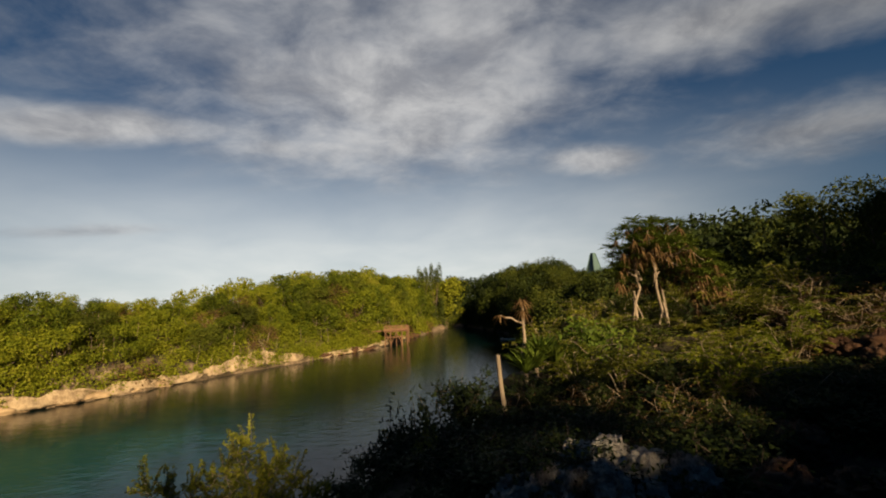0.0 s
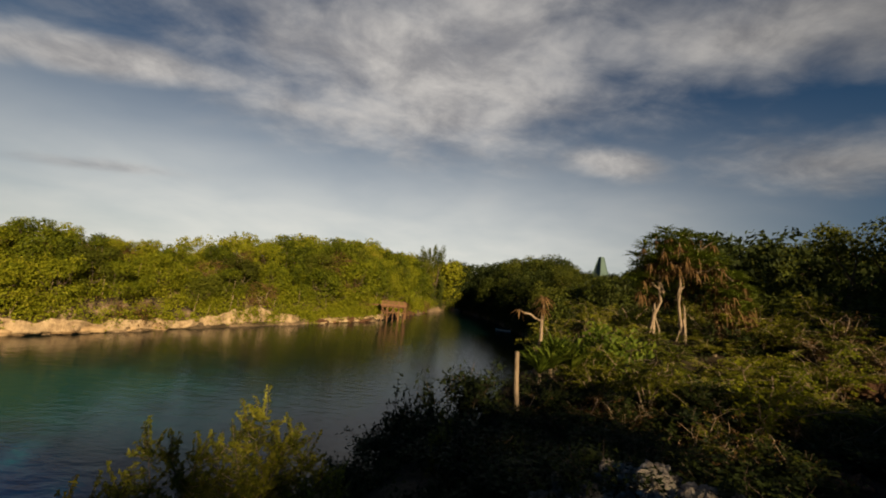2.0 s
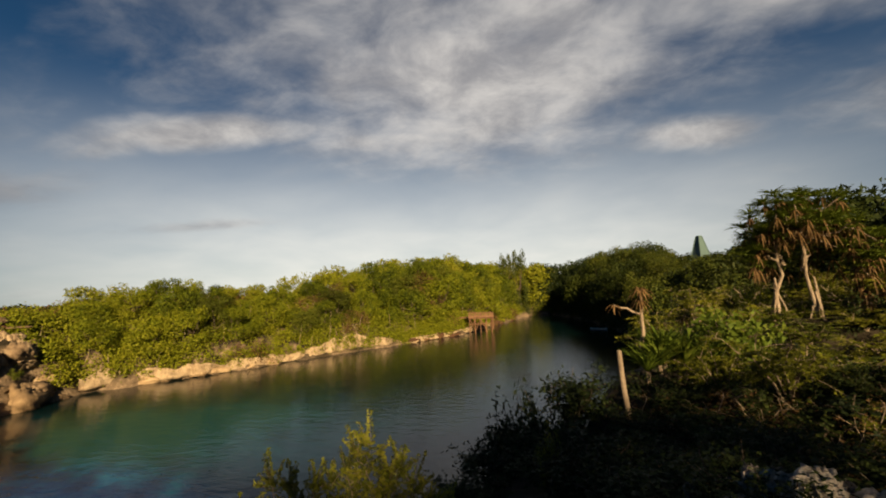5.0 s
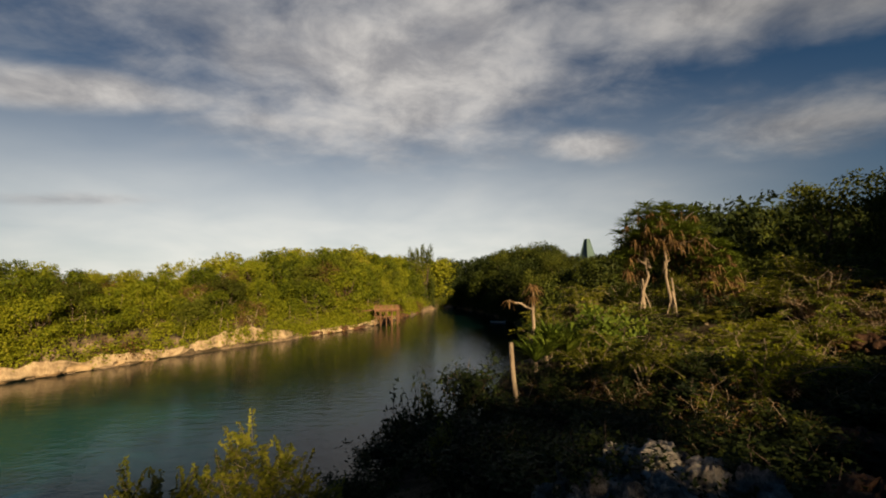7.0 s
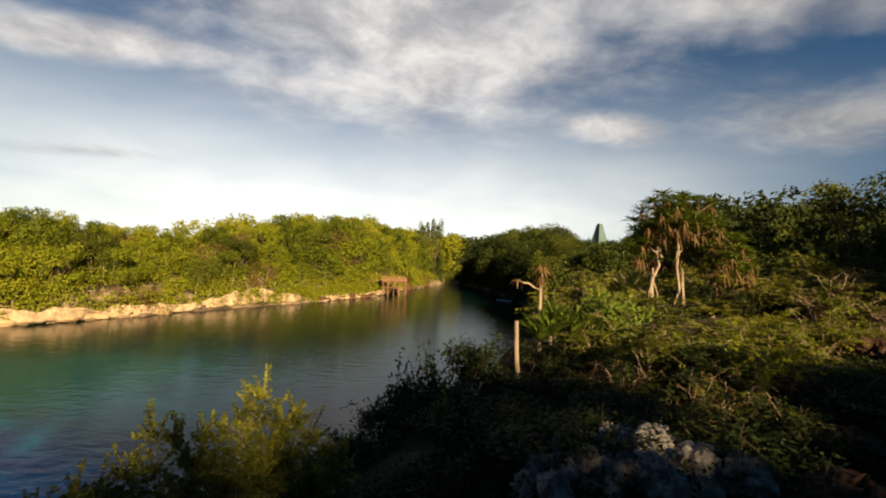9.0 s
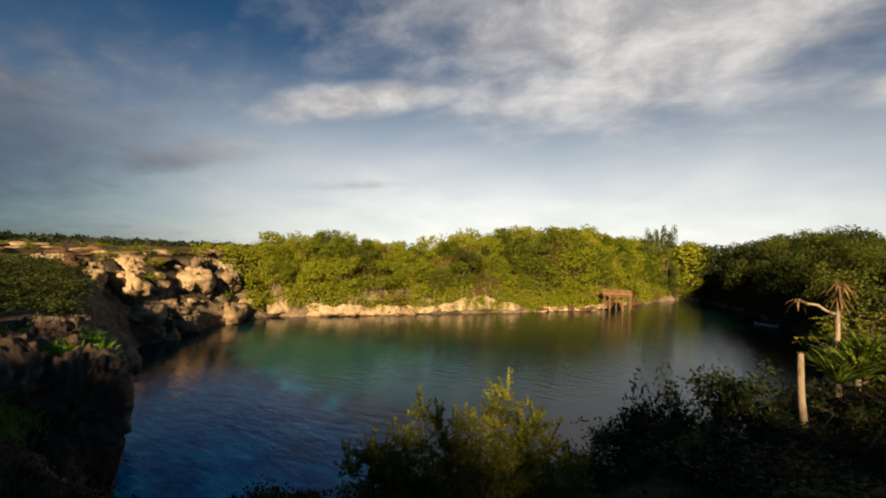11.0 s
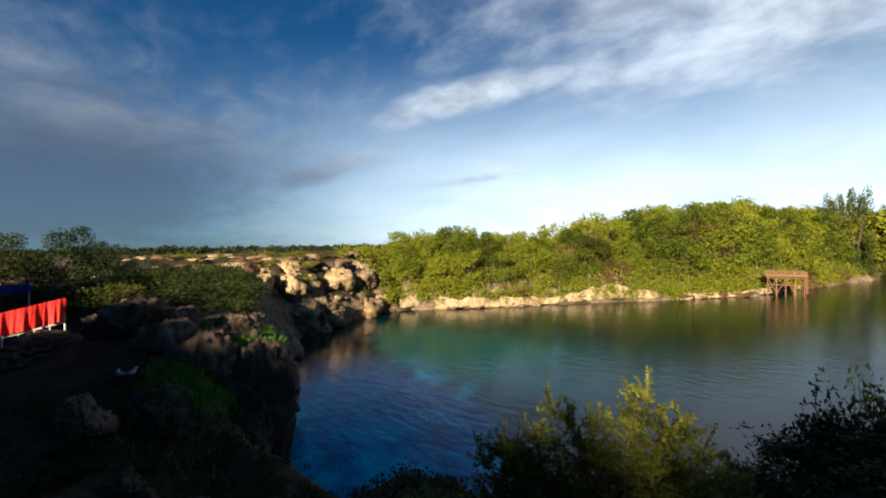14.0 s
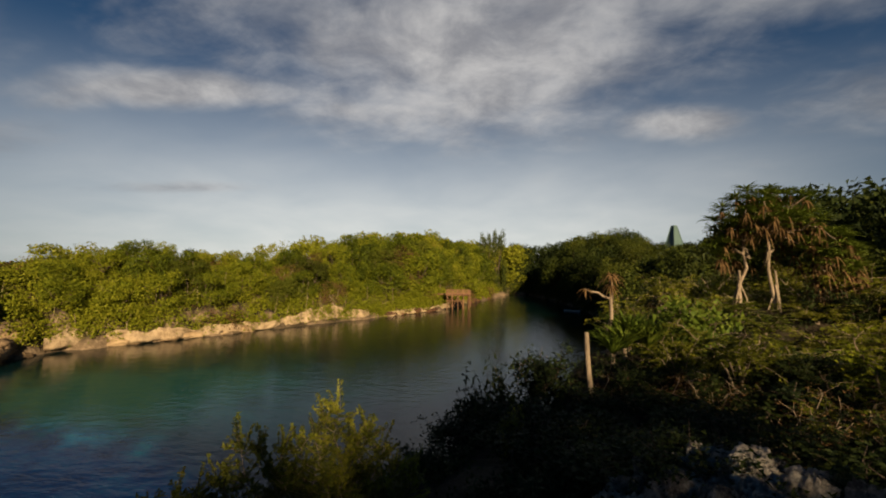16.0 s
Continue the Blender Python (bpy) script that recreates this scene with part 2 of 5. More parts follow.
RED = solid_material("red_cloth", [(0.2, (0.44, 0.0096, 0.008)), (0.8, (0.64, 0.024, 0.016))], 1.2, rough=0.7, bump=0.2)
BLUE = solid_material("blue_tarpaulin", [(0.2, (0.012, 0.02, 0.16)), (0.8, (0.03, 0.05, 0.32))], 1.2, rough=0.5, bump=0.2)
ROOF = solid_material("teal_sheet_roof", [(0.2, (0.0441, 0.0756, 0.0731)), (0.8, (0.0756, 0.12, 0.113))], 0.6, rough=0.5, bump=0.1)
HULL = solid_material("boat_paint", [(0.2, (0.24, 0.24, 0.228)), (0.8, (0.39, 0.384, 0.36))], 1.0, rough=0.5, bump=0.1)


def ground_material():
    m, nt, N, L = nodes_of("ground_soil_and_rock")
    out = N("ShaderNodeOutputMaterial")
    p = N("ShaderNodeBsdfPrincipled")
    a = tex(N, L, 0.35, 9, 0.65)
    b = tex(N, L, 2.2, 8, 0.65)
    soil = ramp(N, L, a, [(0.3, (0.010, 0.009, 0.005)), (0.52, (0.026, 0.02, 0.011)), (0.75, (0.075, 0.052, 0.028))])
    rock = ramp(N, L, b, [(0.25, (0.045, 0.032, 0.02)), (0.5, (0.14, 0.1, 0.062)), (0.75, (0.28, 0.21, 0.14))])
    nz = N("ShaderNodeSeparateXYZ")
    L(N("ShaderNodeNewGeometry").outputs["Normal"], nz.inputs[0])
    ad = N("ShaderNodeMath")
    ad.operation = "MULTIPLY_ADD"
    L(a, ad.inputs[0])
    ad.inputs[1].default_value = 0.5
    L(nz.outputs[2], ad.inputs[2])
    mr = N("ShaderNodeMapRange")
    L(ad.outputs[0], mr.inputs[0])
    mr.inputs[1].default_value, mr.inputs[2].default_value = 0.85, 1.1
    mx = N("ShaderNodeMixRGB")
    L(mr.outputs[0], mx.inputs[0])
    L(rock, mx.inputs[1])
    L(soil, mx.inputs[2])
    L(mx.outputs[0], p.inputs["Base Color"])
    p.inputs["Roughness"].default_value = 0.9
    p.inputs["Specular IOR Level"].default_value = 0.2
    bn = N("ShaderNodeBump")
    bn.inputs["Strength"].default_value, bn.inputs["Distance"].default_value = 0.9, 0.3
    L(b, bn.inputs["Height"])
    L(bn.outputs[0], p.inputs["Normal"])
    L(p.outputs[0], out.inputs[0])
    return m


def water_material():
    m, nt, N, L = nodes_of("lagoon_water")
    out = N("ShaderNodeOutputMaterial")
    p = N("ShaderNodeBsdfPrincipled")
    # teal zone in the middle, its colour darkening outwards
    mp = N("ShaderNodeMapping")
    mp.vector_type = "TEXTURE"
    L(N("ShaderNodeTexCoord").outputs["Object"], mp.inputs[0])
    mp.inputs["Location"].default_value = (-23, 22.5, 0)
    mp.inputs["Rotation"].default_value = (0, 0, 0.5)
    mp.inputs["Scale"].default_value = (15, 10, 1)
    ln = N("ShaderNodeVectorMath")
    ln.operation = "LENGTH"
    L(mp.outputs[0], ln.inputs[0])
    dn = N("ShaderNodeMath")
    dn.operation = "MULTIPLY_ADD"
    L(tex(N, L, 0.22, 5, 0.6), dn.inputs[0])
    dn.inputs[1].default_value = 0.9
    L(ln.outputs["Value"], dn.inputs[2])
    dp = N("ShaderNodeMath")
    dp.operation = "MULTIPLY_ADD"
    L(tex(N, L, 0.75, 6, 0.65, stretch=(0.7, 1.6, 1)), dp.inputs[0])
    dp.inputs[1].default_value = 1.0
    L(dn.outputs[0], dp.inputs[2])
    df = N("ShaderNodeMath")
    df.operation = "SUBTRACT"
    L(dp.outputs[0], df.inputs[0])
    df.inputs[1].default_value = 0.5
    dm = N("ShaderNodeMath")
    dm.operation = "MULTIPLY"
    L(df.outputs[0], dm.inputs[0])
    dm.inputs[1].default_value = 0.5
    col = ramp(N, L, dm.outputs[0], [(0.3, (0.006, 0.045, 0.048)), (0.44, (0.004, 0.040, 0.044)), (0.6, (0.002, 0.020, 0.024)), (0.8, (0.001, 0.009, 0.012)), (1.0, (0.001, 0.007, 0.008))])
    # blue bed with weed and sand, painted brighter to offset the slope's shadow
    m2 = N("ShaderNodeMapping")
    m2.vector_type = "TEXTURE"
    L(N("ShaderNodeTexCoord").outputs["Object"], m2.inputs[0])
    m2.inputs["Location"].default_value = (-15, 9, 0)
    m2.inputs["Rotation"].default_value = (0, 0, -0.5)
    m2.inputs["Scale"].default_value = (17, 9, 1)
    l2 = N("ShaderNodeVectorMath")
    l2.operation = "LENGTH"
    L(m2.outputs[0], l2.inputs[0])
    edge = N("ShaderNodeMapRange")
    edge.interpolation_type = "SMOOTHSTEP"
    L(l2.outputs["Value"], edge.inputs[0])
    edge.inputs[1].default_value, edge.inputs[2].default_value = 0.88, 0.5
    bed = ramp(N, L, tex(N, L, 0.55, 7, 0.68, stretch=(0.8, 1.3, 1)), [(0.36, (0.002, 0.055, 0.15)), (0.5, (0.003, 0.16, 0.33)), (0.64, (0.008, 0.32, 0.43))])
    both = N("ShaderNodeMixRGB")
    L(edge.outputs[0], both.inputs[0])
    L(col, both.inputs[1])
    L(bed, both.inputs[2])
    L(both.outputs[0], p.inputs["Base Color"])
    p.inputs["Roughness"].default_value = 0.06
    p.inputs["IOR"].default_value = 1.33
    w1 = tex(N, L, 0.9, 4, 0.55, stretch=(1.0, 2.2, 1))
    w2 = tex(N, L, 4.5, 3, 0.5, stretch=(1.0, 1.9, 1))
    ad = N("ShaderNodeMath")
    ad.operation = "MULTIPLY_ADD"
    L(w2, ad.inputs[0])
    ad.inputs[1].default_value = 0.22
    L(w1, ad.inputs[2])
    bn = N("ShaderNodeBump")
    bn.inputs["Strength"].default_value, bn.inputs["Distance"].default_value = 0.15, 0.2
    L(ad.outputs[0], bn.inputs["Height"])
    L(bn.outputs[0], p.inputs["Normal"])
    L(p.outputs[0], out.inputs[0])
    return m


GROUND, WATER = ground_material(), water_material()

# ---- mesh helpers ----


def mesh_from(name, verts, quads=(), tris=(), material=None, smooth=False):
    """verts: N x 3 array; quads: M x 4; tris: K x 3."""
    me = bpy.data.meshes.new(name)
    quads, tris = np.asarray(quads, dtype=np.int32).reshape(-1, 4), np.asarray(tris, dtype=np.int32).reshape(-1, 3)
    nv, nq, nt = len(verts), len(quads), len(tris)
    me.vertices.add(nv)
    me.vertices.foreach_set("co", np.asarray(verts, dtype=np.float32).ravel())
    me.loops.add(nq * 4 + nt * 3)
    me.loops.foreach_set("vertex_index", np.concatenate([quads.ravel(), tris.ravel()]))
    me.polygons.add(nq + nt)
    me.polygons.foreach_set("loop_start", np.concatenate([np.arange(nq) * 4, nq * 4 + np.arange(nt) * 3]).astype(np.int32))
    if smooth:
        me.polygons.foreach_set("use_smooth", np.ones(nq + nt, dtype=bool))
    me.update()
    me.validate()
    if material:
        me.materials.append(material)
    return me


def part(name, bm, material, parent, label=""):
    """Links a bmesh or a mesh as one object under parent (or at top level)."""
    if isinstance(bm, bmesh.types.BMesh):
        me = bpy.data.meshes.new(name)
        bm.to_mesh(me)
        bm.free()
        me.materials.append(material)
    else:
        me = bm
    ob = new(name, me)
    ob.parent = parent
    if label:
        tagged(ob, label)
    return ob


RNG = np.random.default_rng(7)


def hash3(i, j, k):
    h = (i * 374761393 + j * 668265263 + k * 2147483647) & 0xFFFFFFFF
    h = ((h ^ (h >> 13)) * 1274126177) & 0xFFFFFFFF
    return ((h ^ (h >> 16)) & 0xFFFF) / 65535.0


def vnoise(p, scale, seed=0):
    """Value noise of N x 2 points, 0 to 1."""
    q = p * scale
    i = np.floor(q).astype(np.int64)
    f = q - i
    f = f * f * (3 - 2 * f)
    v = 0
    for a in (0, 1):
        for b in (0, 1):
            wgt = (f[:, 0] if a else 1 - f[:, 0]) * (f[:, 1] if b else 1 - f[:, 1])
            v = v + wgt * hash3(i[:, 0] + a, i[:, 1] + b, np.int64(seed))
    return v


def fbm(p, scale, octaves=4, seed=0):
    v, amp, tot = 0, 1.0, 0
    for o in range(octaves):
        v = v + amp * vnoise(p, scale * 2 ** o, seed + o)
        tot += amp
        amp *= 0.5
    return v / tot


# ---- lie of the land ----
SHORE = np.array([
    (-36, 18), (-38.5, 24), (-40, 31), (-36, 36), (-32, 41), (-26, 50), (-19.3, 59), (-11.2, 71), (-7.6, 84), (-3, 98), (1, 112),
    (7, 114), (11, 98), (13.5, 85), (14, 75), (15, 67), (14, 55), (11, 40), (8, 28), (5, 20), (2.5, 15.5), (0, 12), (-2.5, 9.6),
    (-5, 7.6), (-8, 6.9), (-11, 5.7), (-13.2, 4.7), (-14.6, 4.9), (-18.5, 6.8), (-24, 9.3), (-29, 11.5), (-34, 14.6)])

# x, y, height of the ground away from the shore
LEVELS = np.array([
    (0, 0, 6.3), (1, -5, 6.8), (0, -14, 7.4), (-9, -14, 7.2), (-18, -14, 6.6), (10, -13, 7.8), (19, -13, 8.2), (-4, 0.6, 5.0), (-4, 3.6, 3.9), (-2, 5, 4.3), (-6, 3.4, 2.9), (-7.5, 1.6, 3.6), (-9, 3.8, 1.5), (-11, 2.6, 2.2), (-11, 0, 3.8), (-13, -1, 4.6), (-14.8, 3.4, 5.0), (-16.2, 2.2, 5.6), (-18, 0, 5.2), (-18.5, 4.6, 5.2), (-22, 7, 4.4),
    (-24, 2, 5.6), (-34, 6, 5.4), (-45, 10, 5.6), (-44, 24, 6.2), (-70, 10, 6.4), (-55, 40, 6.6), (-38, 55, 6.6), (-28, 75, 7.4),
    (-15, 100, 7.6), (10, 125, 7.8), (22, 95, 7.6), (24, 60, 9.0), (30, 35, 8.6), (17, 40, 6.8), (9, 16, 6.5), (15, 14, 7.3)])
LEVELS_NEAR = np.array([(3, 12.5, 5.4), (0, 9, 3.9), (3, 5, 5.6), (6, 7, 6.0), (10, 2, 7.2), (28, -10, 8.6), (-30, -14, 8.0), (30, 12, 8.8), (1, 7, 4.6)])
LEVELS = np.concatenate([LEVELS, LEVELS_NEAR])


def shore_distance(p):
    """Signed distance from the waterline, positive on land."""
    a, b = SHORE, np.roll(SHORE, -1, axis=0)
    best = np.full(len(p), 1e9)
    inside = np.zeros(len(p), dtype=bool)
    for (ax, ay), (bx, by) in zip(a, b):
        dx, dy = bx - ax, by - ay
        t = np.clip(((p[:, 0] - ax) * dx + (p[:, 1] - ay) * dy) / (dx * dx + dy * dy), 0, 1)
        best = np.minimum(best, np.hypot(p[:, 0] - ax - t * dx, p[:, 1] - ay - t * dy))
        if ay != by:
            cross = ((ay > p[:, 1]) != (by > p[:, 1])) & (p[:, 0] < (bx - ax) * (p[:, 1] - ay) / (by - ay) + ax)
            inside ^= cross
    return np.where(inside, -best, best)


def height(p):
    p = np.asarray(p, dtype=float).reshape(-1, 2)
    num, den = np.zeros(len(p)), np.zeros(len(p))
    for x, y, h in LEVELS:
        w = 1.0 / ((p[:, 0] - x) ** 2 + (p[:, 1] - y) ** 2 + 1.5) ** 1.6
        num += w * h
        den += w
    base = num / den
    r = np.hypot(p[:, 0] + 10, p[:, 1] - 40)
    far = np.clip((r - 110) / 200, 0, 1)
    base = base * (1 - far) + 6.0 * far
    sd = shore_distance(p) + (fbm(p, 0.45, 3, 5) - 0.5) * 2.2
    near_far_bank = np.clip((p[:, 1] - 26) / 10, 0, 1)
    crags = np.clip((p[:, 1] - 10) / 5, 0, 1) * np.clip((-27 - p[:, 0]) / 5, 0, 1)
    headland = np.exp(-((p[:, 0] + 17) ** 2 / 40 + (p[:, 1] - 5) ** 2 / 14))
    width = 2.2 - 1.1 * headland + 8.0 * np.maximum(near_far_bank, crags * 0.75)
    rise = np.clip(sd / width, 0, 1)
    ledge = 0.10 * np.clip(sd / 0.9, 0, 1) * np.maximum(near_far_bank, crags)
    rise = np.maximum(1 - (1 - rise) ** (2.2 - 0.9 * near_far_bank), ledge)
    z = np.where(sd > 0, 0.1 + rise * (base - 0.1), np.maximum(-3.0, sd * 1.2))
    ridged = (0.5 - np.abs(fbm(p, 0.34, 4, 41) - 0.5) * 4) * 1.5 + (0.5 - np.abs(fbm(p, 0.9, 3, 51) - 0.5) * 4) * 0.6
    rough = crags * ridged * np.clip((9 - sd) / 4, 0, 1) + (fbm(p, 0.7, 4, 11) - 0.5) * 0.9 + (fbm(p, 0.12, 2, 21) - 0.5) * 0.9
    calm = np.clip(np.hypot(p[:, 0], p[:, 1]) / 4, 0.15, 1)
    return z + np.where(sd > 0, rough * np.clip(sd / 2, 0, 1) * calm, 0)


def ground_z(x, y):
    return float(height([(x, y)])[0])


def axis_steps(lo, hi, step, far):
    mid = list(np.arange(lo, hi, step))
    left, right, d, x0, x1 = [], [], step, lo, hi
    while x1 < far:
        x1 += d
        right.append(x1)
        x0 -= d
        left.append(x0)
        d *= 1.35
    return np.array(left[::-1] + mid + right)


def build_ground():
    xs, ys = axis_steps(-62, 46, 0.5, 3600), axis_steps(-14, 128, 0.55, 3600)
    gx, gy = np.meshgrid(xs, ys, indexing="ij")
    p = np.stack([gx.ravel(), gy.ravel()], -1)
    v = np.column_stack([p, height(p)])
    i, j = np.meshgrid(np.arange(len(xs) - 1), np.arange(len(ys) - 1), indexing="ij")
    k = (i * len(ys) + j).ravel()
    q = np.stack([k, k + len(ys), k + len(ys) + 1, k + 1], -1)
    g = new("ground", mesh_from("ground", v, q, material=GROUND, smooth=True))
    tagged(g, "rough limestone ground with dry grass and soil", "ground", kind="structure")


def build_water():
    v = [(-60, -2, 0), (40, -2, 0), (40, 130, 0), (-60, 130, 0)]
    wtr = new("water", mesh_from("water", np.array(v, dtype=float), [(0, 1, 2, 3)], material=WATER))
    tagged(wtr, "calm teal lagoon water with small ripples", "water", kind="structure")


build_ground()
build_water()

# ---- plant helpers ----


def unit(v):
    return v / np.maximum(np.linalg.norm(v, axis=-1, keepdims=True), 1e-9)


def leaf_faces(pos, size, normal=None, slim=0.55, spread=0.8, rng=RNG):
    """Pointed leaves at pos (N x 3): verts and faces."""
    n = len(pos)
    nrm = unit(rng.normal(size=(n, 3)) * spread + (0 if normal is None else normal))
    a = unit(np.cross(nrm, rng.normal(size=(n, 3))))
    b = np.cross(nrm, a)
    s = (np.asarray(size) * rng.uniform(0.65, 1.35, n))[:, None]
    v = np.stack([pos + a * s, pos - a * s * 0.75 + b * s * slim, pos - a * s * 0.55 - b * s * slim], 1)
    return v.reshape(-1, 3), np.arange(n * 3).reshape(n, 3)


def blob_points(center, radius, n, rng, squash=0.8):
    d = unit(rng.normal(size=(n, 3)))
    d[:, 2] = np.where(d[:, 2] < -0.6, -d[:, 2], d[:, 2])
    r = radius * rng.uniform(0.55, 1.08, n)[:, None] * np.array([1, 1, squash])
    return center + d * r, d


def tube(points, radii, sides=6):
    """A tapered limb along points: verts and quads."""
    pts, vs, qs = np.asarray(points, dtype=float), [], []
    for i, pt in enumerate(pts):
        t = unit(pts[min(i + 1, len(pts) - 1)] - pts[max(i - 1, 0)])
        u = unit(np.cross(t, (0.31, 0.84, 0.17) if abs(t[2]) > 0.7 else (0, 0, 1)))
        w = np.cross(t, u)
        for k in range(sides):
            ang = 2 * math.pi * k / sides
            vs.append(pt + (u * math.cos(ang) + w * math.sin(ang)) * radii[i])
    for i in range(len(pts) - 1):
        for k in range(sides):
            a, b = i * sides + k, i * sides + (k + 1) % sides
            qs.append((a, b, b + sides, a + sides))
    return np.array(vs), np.array(qs)


class Gather:
    """Collects pieces of one mesh."""

    def __init__(self):
        self.v, self.q, self.t, self.n = [], [], [], 0

    def add(self, vq):
        v, q = vq
        if len(v):
            self.v.append(v)
            q = np.asarray(q) + self.n
            (self.t if q.shape[1] == 3 else self.q).append(q)
            self.n += len(v)

    def mesh(self, name, material, smooth=False):
        return mesh_from(name, np.concatenate(self.v), np.concatenate(self.q) if self.q else (), np.concatenate(self.t) if self.t else (), material=material, smooth=smooth)


def bend(a, b, rng, wobble=0.12, n=5):
    a, b = np.asarray(a, dtype=float), np.asarray(b, dtype=float)
    t = np.linspace(0, 1, n)[:, None]
    off = rng.normal(size=(n, 3)) * wobble * np.linalg.norm(b - a) * 0.5
    off[0] = off[-1] = 0
    return a + (b - a) * t + off


def tree_meshes(rng, tall, wide, leaves, leaf, leaf_mat, bark, bare=0.14, low=0.12):
    """Trunk-with-limbs mesh and crown mesh of one tree, foot at the origin."""
    wood, crown = Gather(), Gather()
    fork = np.array([rng.normal() * 0.1 * wide, rng.normal() * 0.1 * wide, tall * bare])
    wood.add(tube(bend((0, 0, -0.4), fork, rng, 0.15), np.linspace(0.035, 0.022, 5) * tall, 7))
    blobs = []
    k = int(rng.integers(20, 27))
    for i in range(k):
        ang = 2.4 * i + rng.uniform(-0.4, 0.4)
        lev = rng.uniform(0, 1)
        out = wide * (1.0 - 0.5 * lev * lev) * rng.uniform(0.5, 1.05)
        c = np.array([math.cos(ang) * out, math.sin(ang) * out, tall * (low + (0.84 - low) * lev) + rng.normal() * 0.04 * tall])
        blobs.append((c, wide * rng.uniform(0.24, 0.43)))
        if i % 3 == 0:
            wood.add(tube(bend(fork, c, rng, 0.18), np.linspace(0.016, 0.004, 5) * tall, 5))
    tot = sum(r * r for _, r in blobs)
    for c, r in blobs:
        p, d = blob_points(c, r, int(leaves * r * r / tot), rng, 0.55 / wide)
        crown.add(leaf_faces(p, leaf, d * 1.3 + np.array([0, 0, 0.2]), rng=rng))
    return wood.mesh("trunk", bark, True), crown.mesh("crown", leaf_mat)


def plant(name, trunk, crown, m, label, category, group=""):
    root = new(name)
    root.matrix_basis = m
    part("trunk", trunk, None, root)
    part("crown", crown, None, root)
    return tagged(root, label, category, group)


def scaled(x, y, z, turn, s):
    return Matrix.Translation((x, y, z)) @ Matrix.Rotation(turn, 4, "Z") @ Matrix.Diagonal((s[0], s[1], s[2], 1))


def canopy_top(p):
    """Height of the woods' upper edge above the lagoon."""
    num, den = np.zeros(len(p)), np.zeros(len(p))
    for x, y, h in CANOPY:
        w = 1.0 / ((p[:, 0] - x) ** 2 + (p[:, 1] - y) ** 2 + 4) ** 1.5
        num += w * h
        den += w
    return num / den


CANOPY = [(-46, 30, 9.3), (-45, 36, 10.2), (-42, 43, 11.0), (-37, 50, 9.6), (-32, 57, 10.3), (-29, 69, 13.0), (-15, 89, 15.0), (-22, 78, 14.5), (-1, 105, 14.8), (10, 118, 14.5),
          (12, 95, 16.2), (13, 78, 16.4), (17, 72, 16.0), (22, 67, 13.6), (24, 58, 10.6), (27, 36, 14.1), (32, 32, 13.6), (20, 30, 13.5), (16, 26, 11.8), (23, 20, 12.8), (27, 12, 12.4)]


def sightline_cap(x, y):
    """Cap on growth, fitted to the camera's view of the house's tall roof."""
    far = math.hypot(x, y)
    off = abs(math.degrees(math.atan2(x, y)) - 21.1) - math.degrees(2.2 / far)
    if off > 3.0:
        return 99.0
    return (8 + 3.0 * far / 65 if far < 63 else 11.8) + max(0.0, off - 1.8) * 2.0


# ---- woods on the far bank and beyond ----


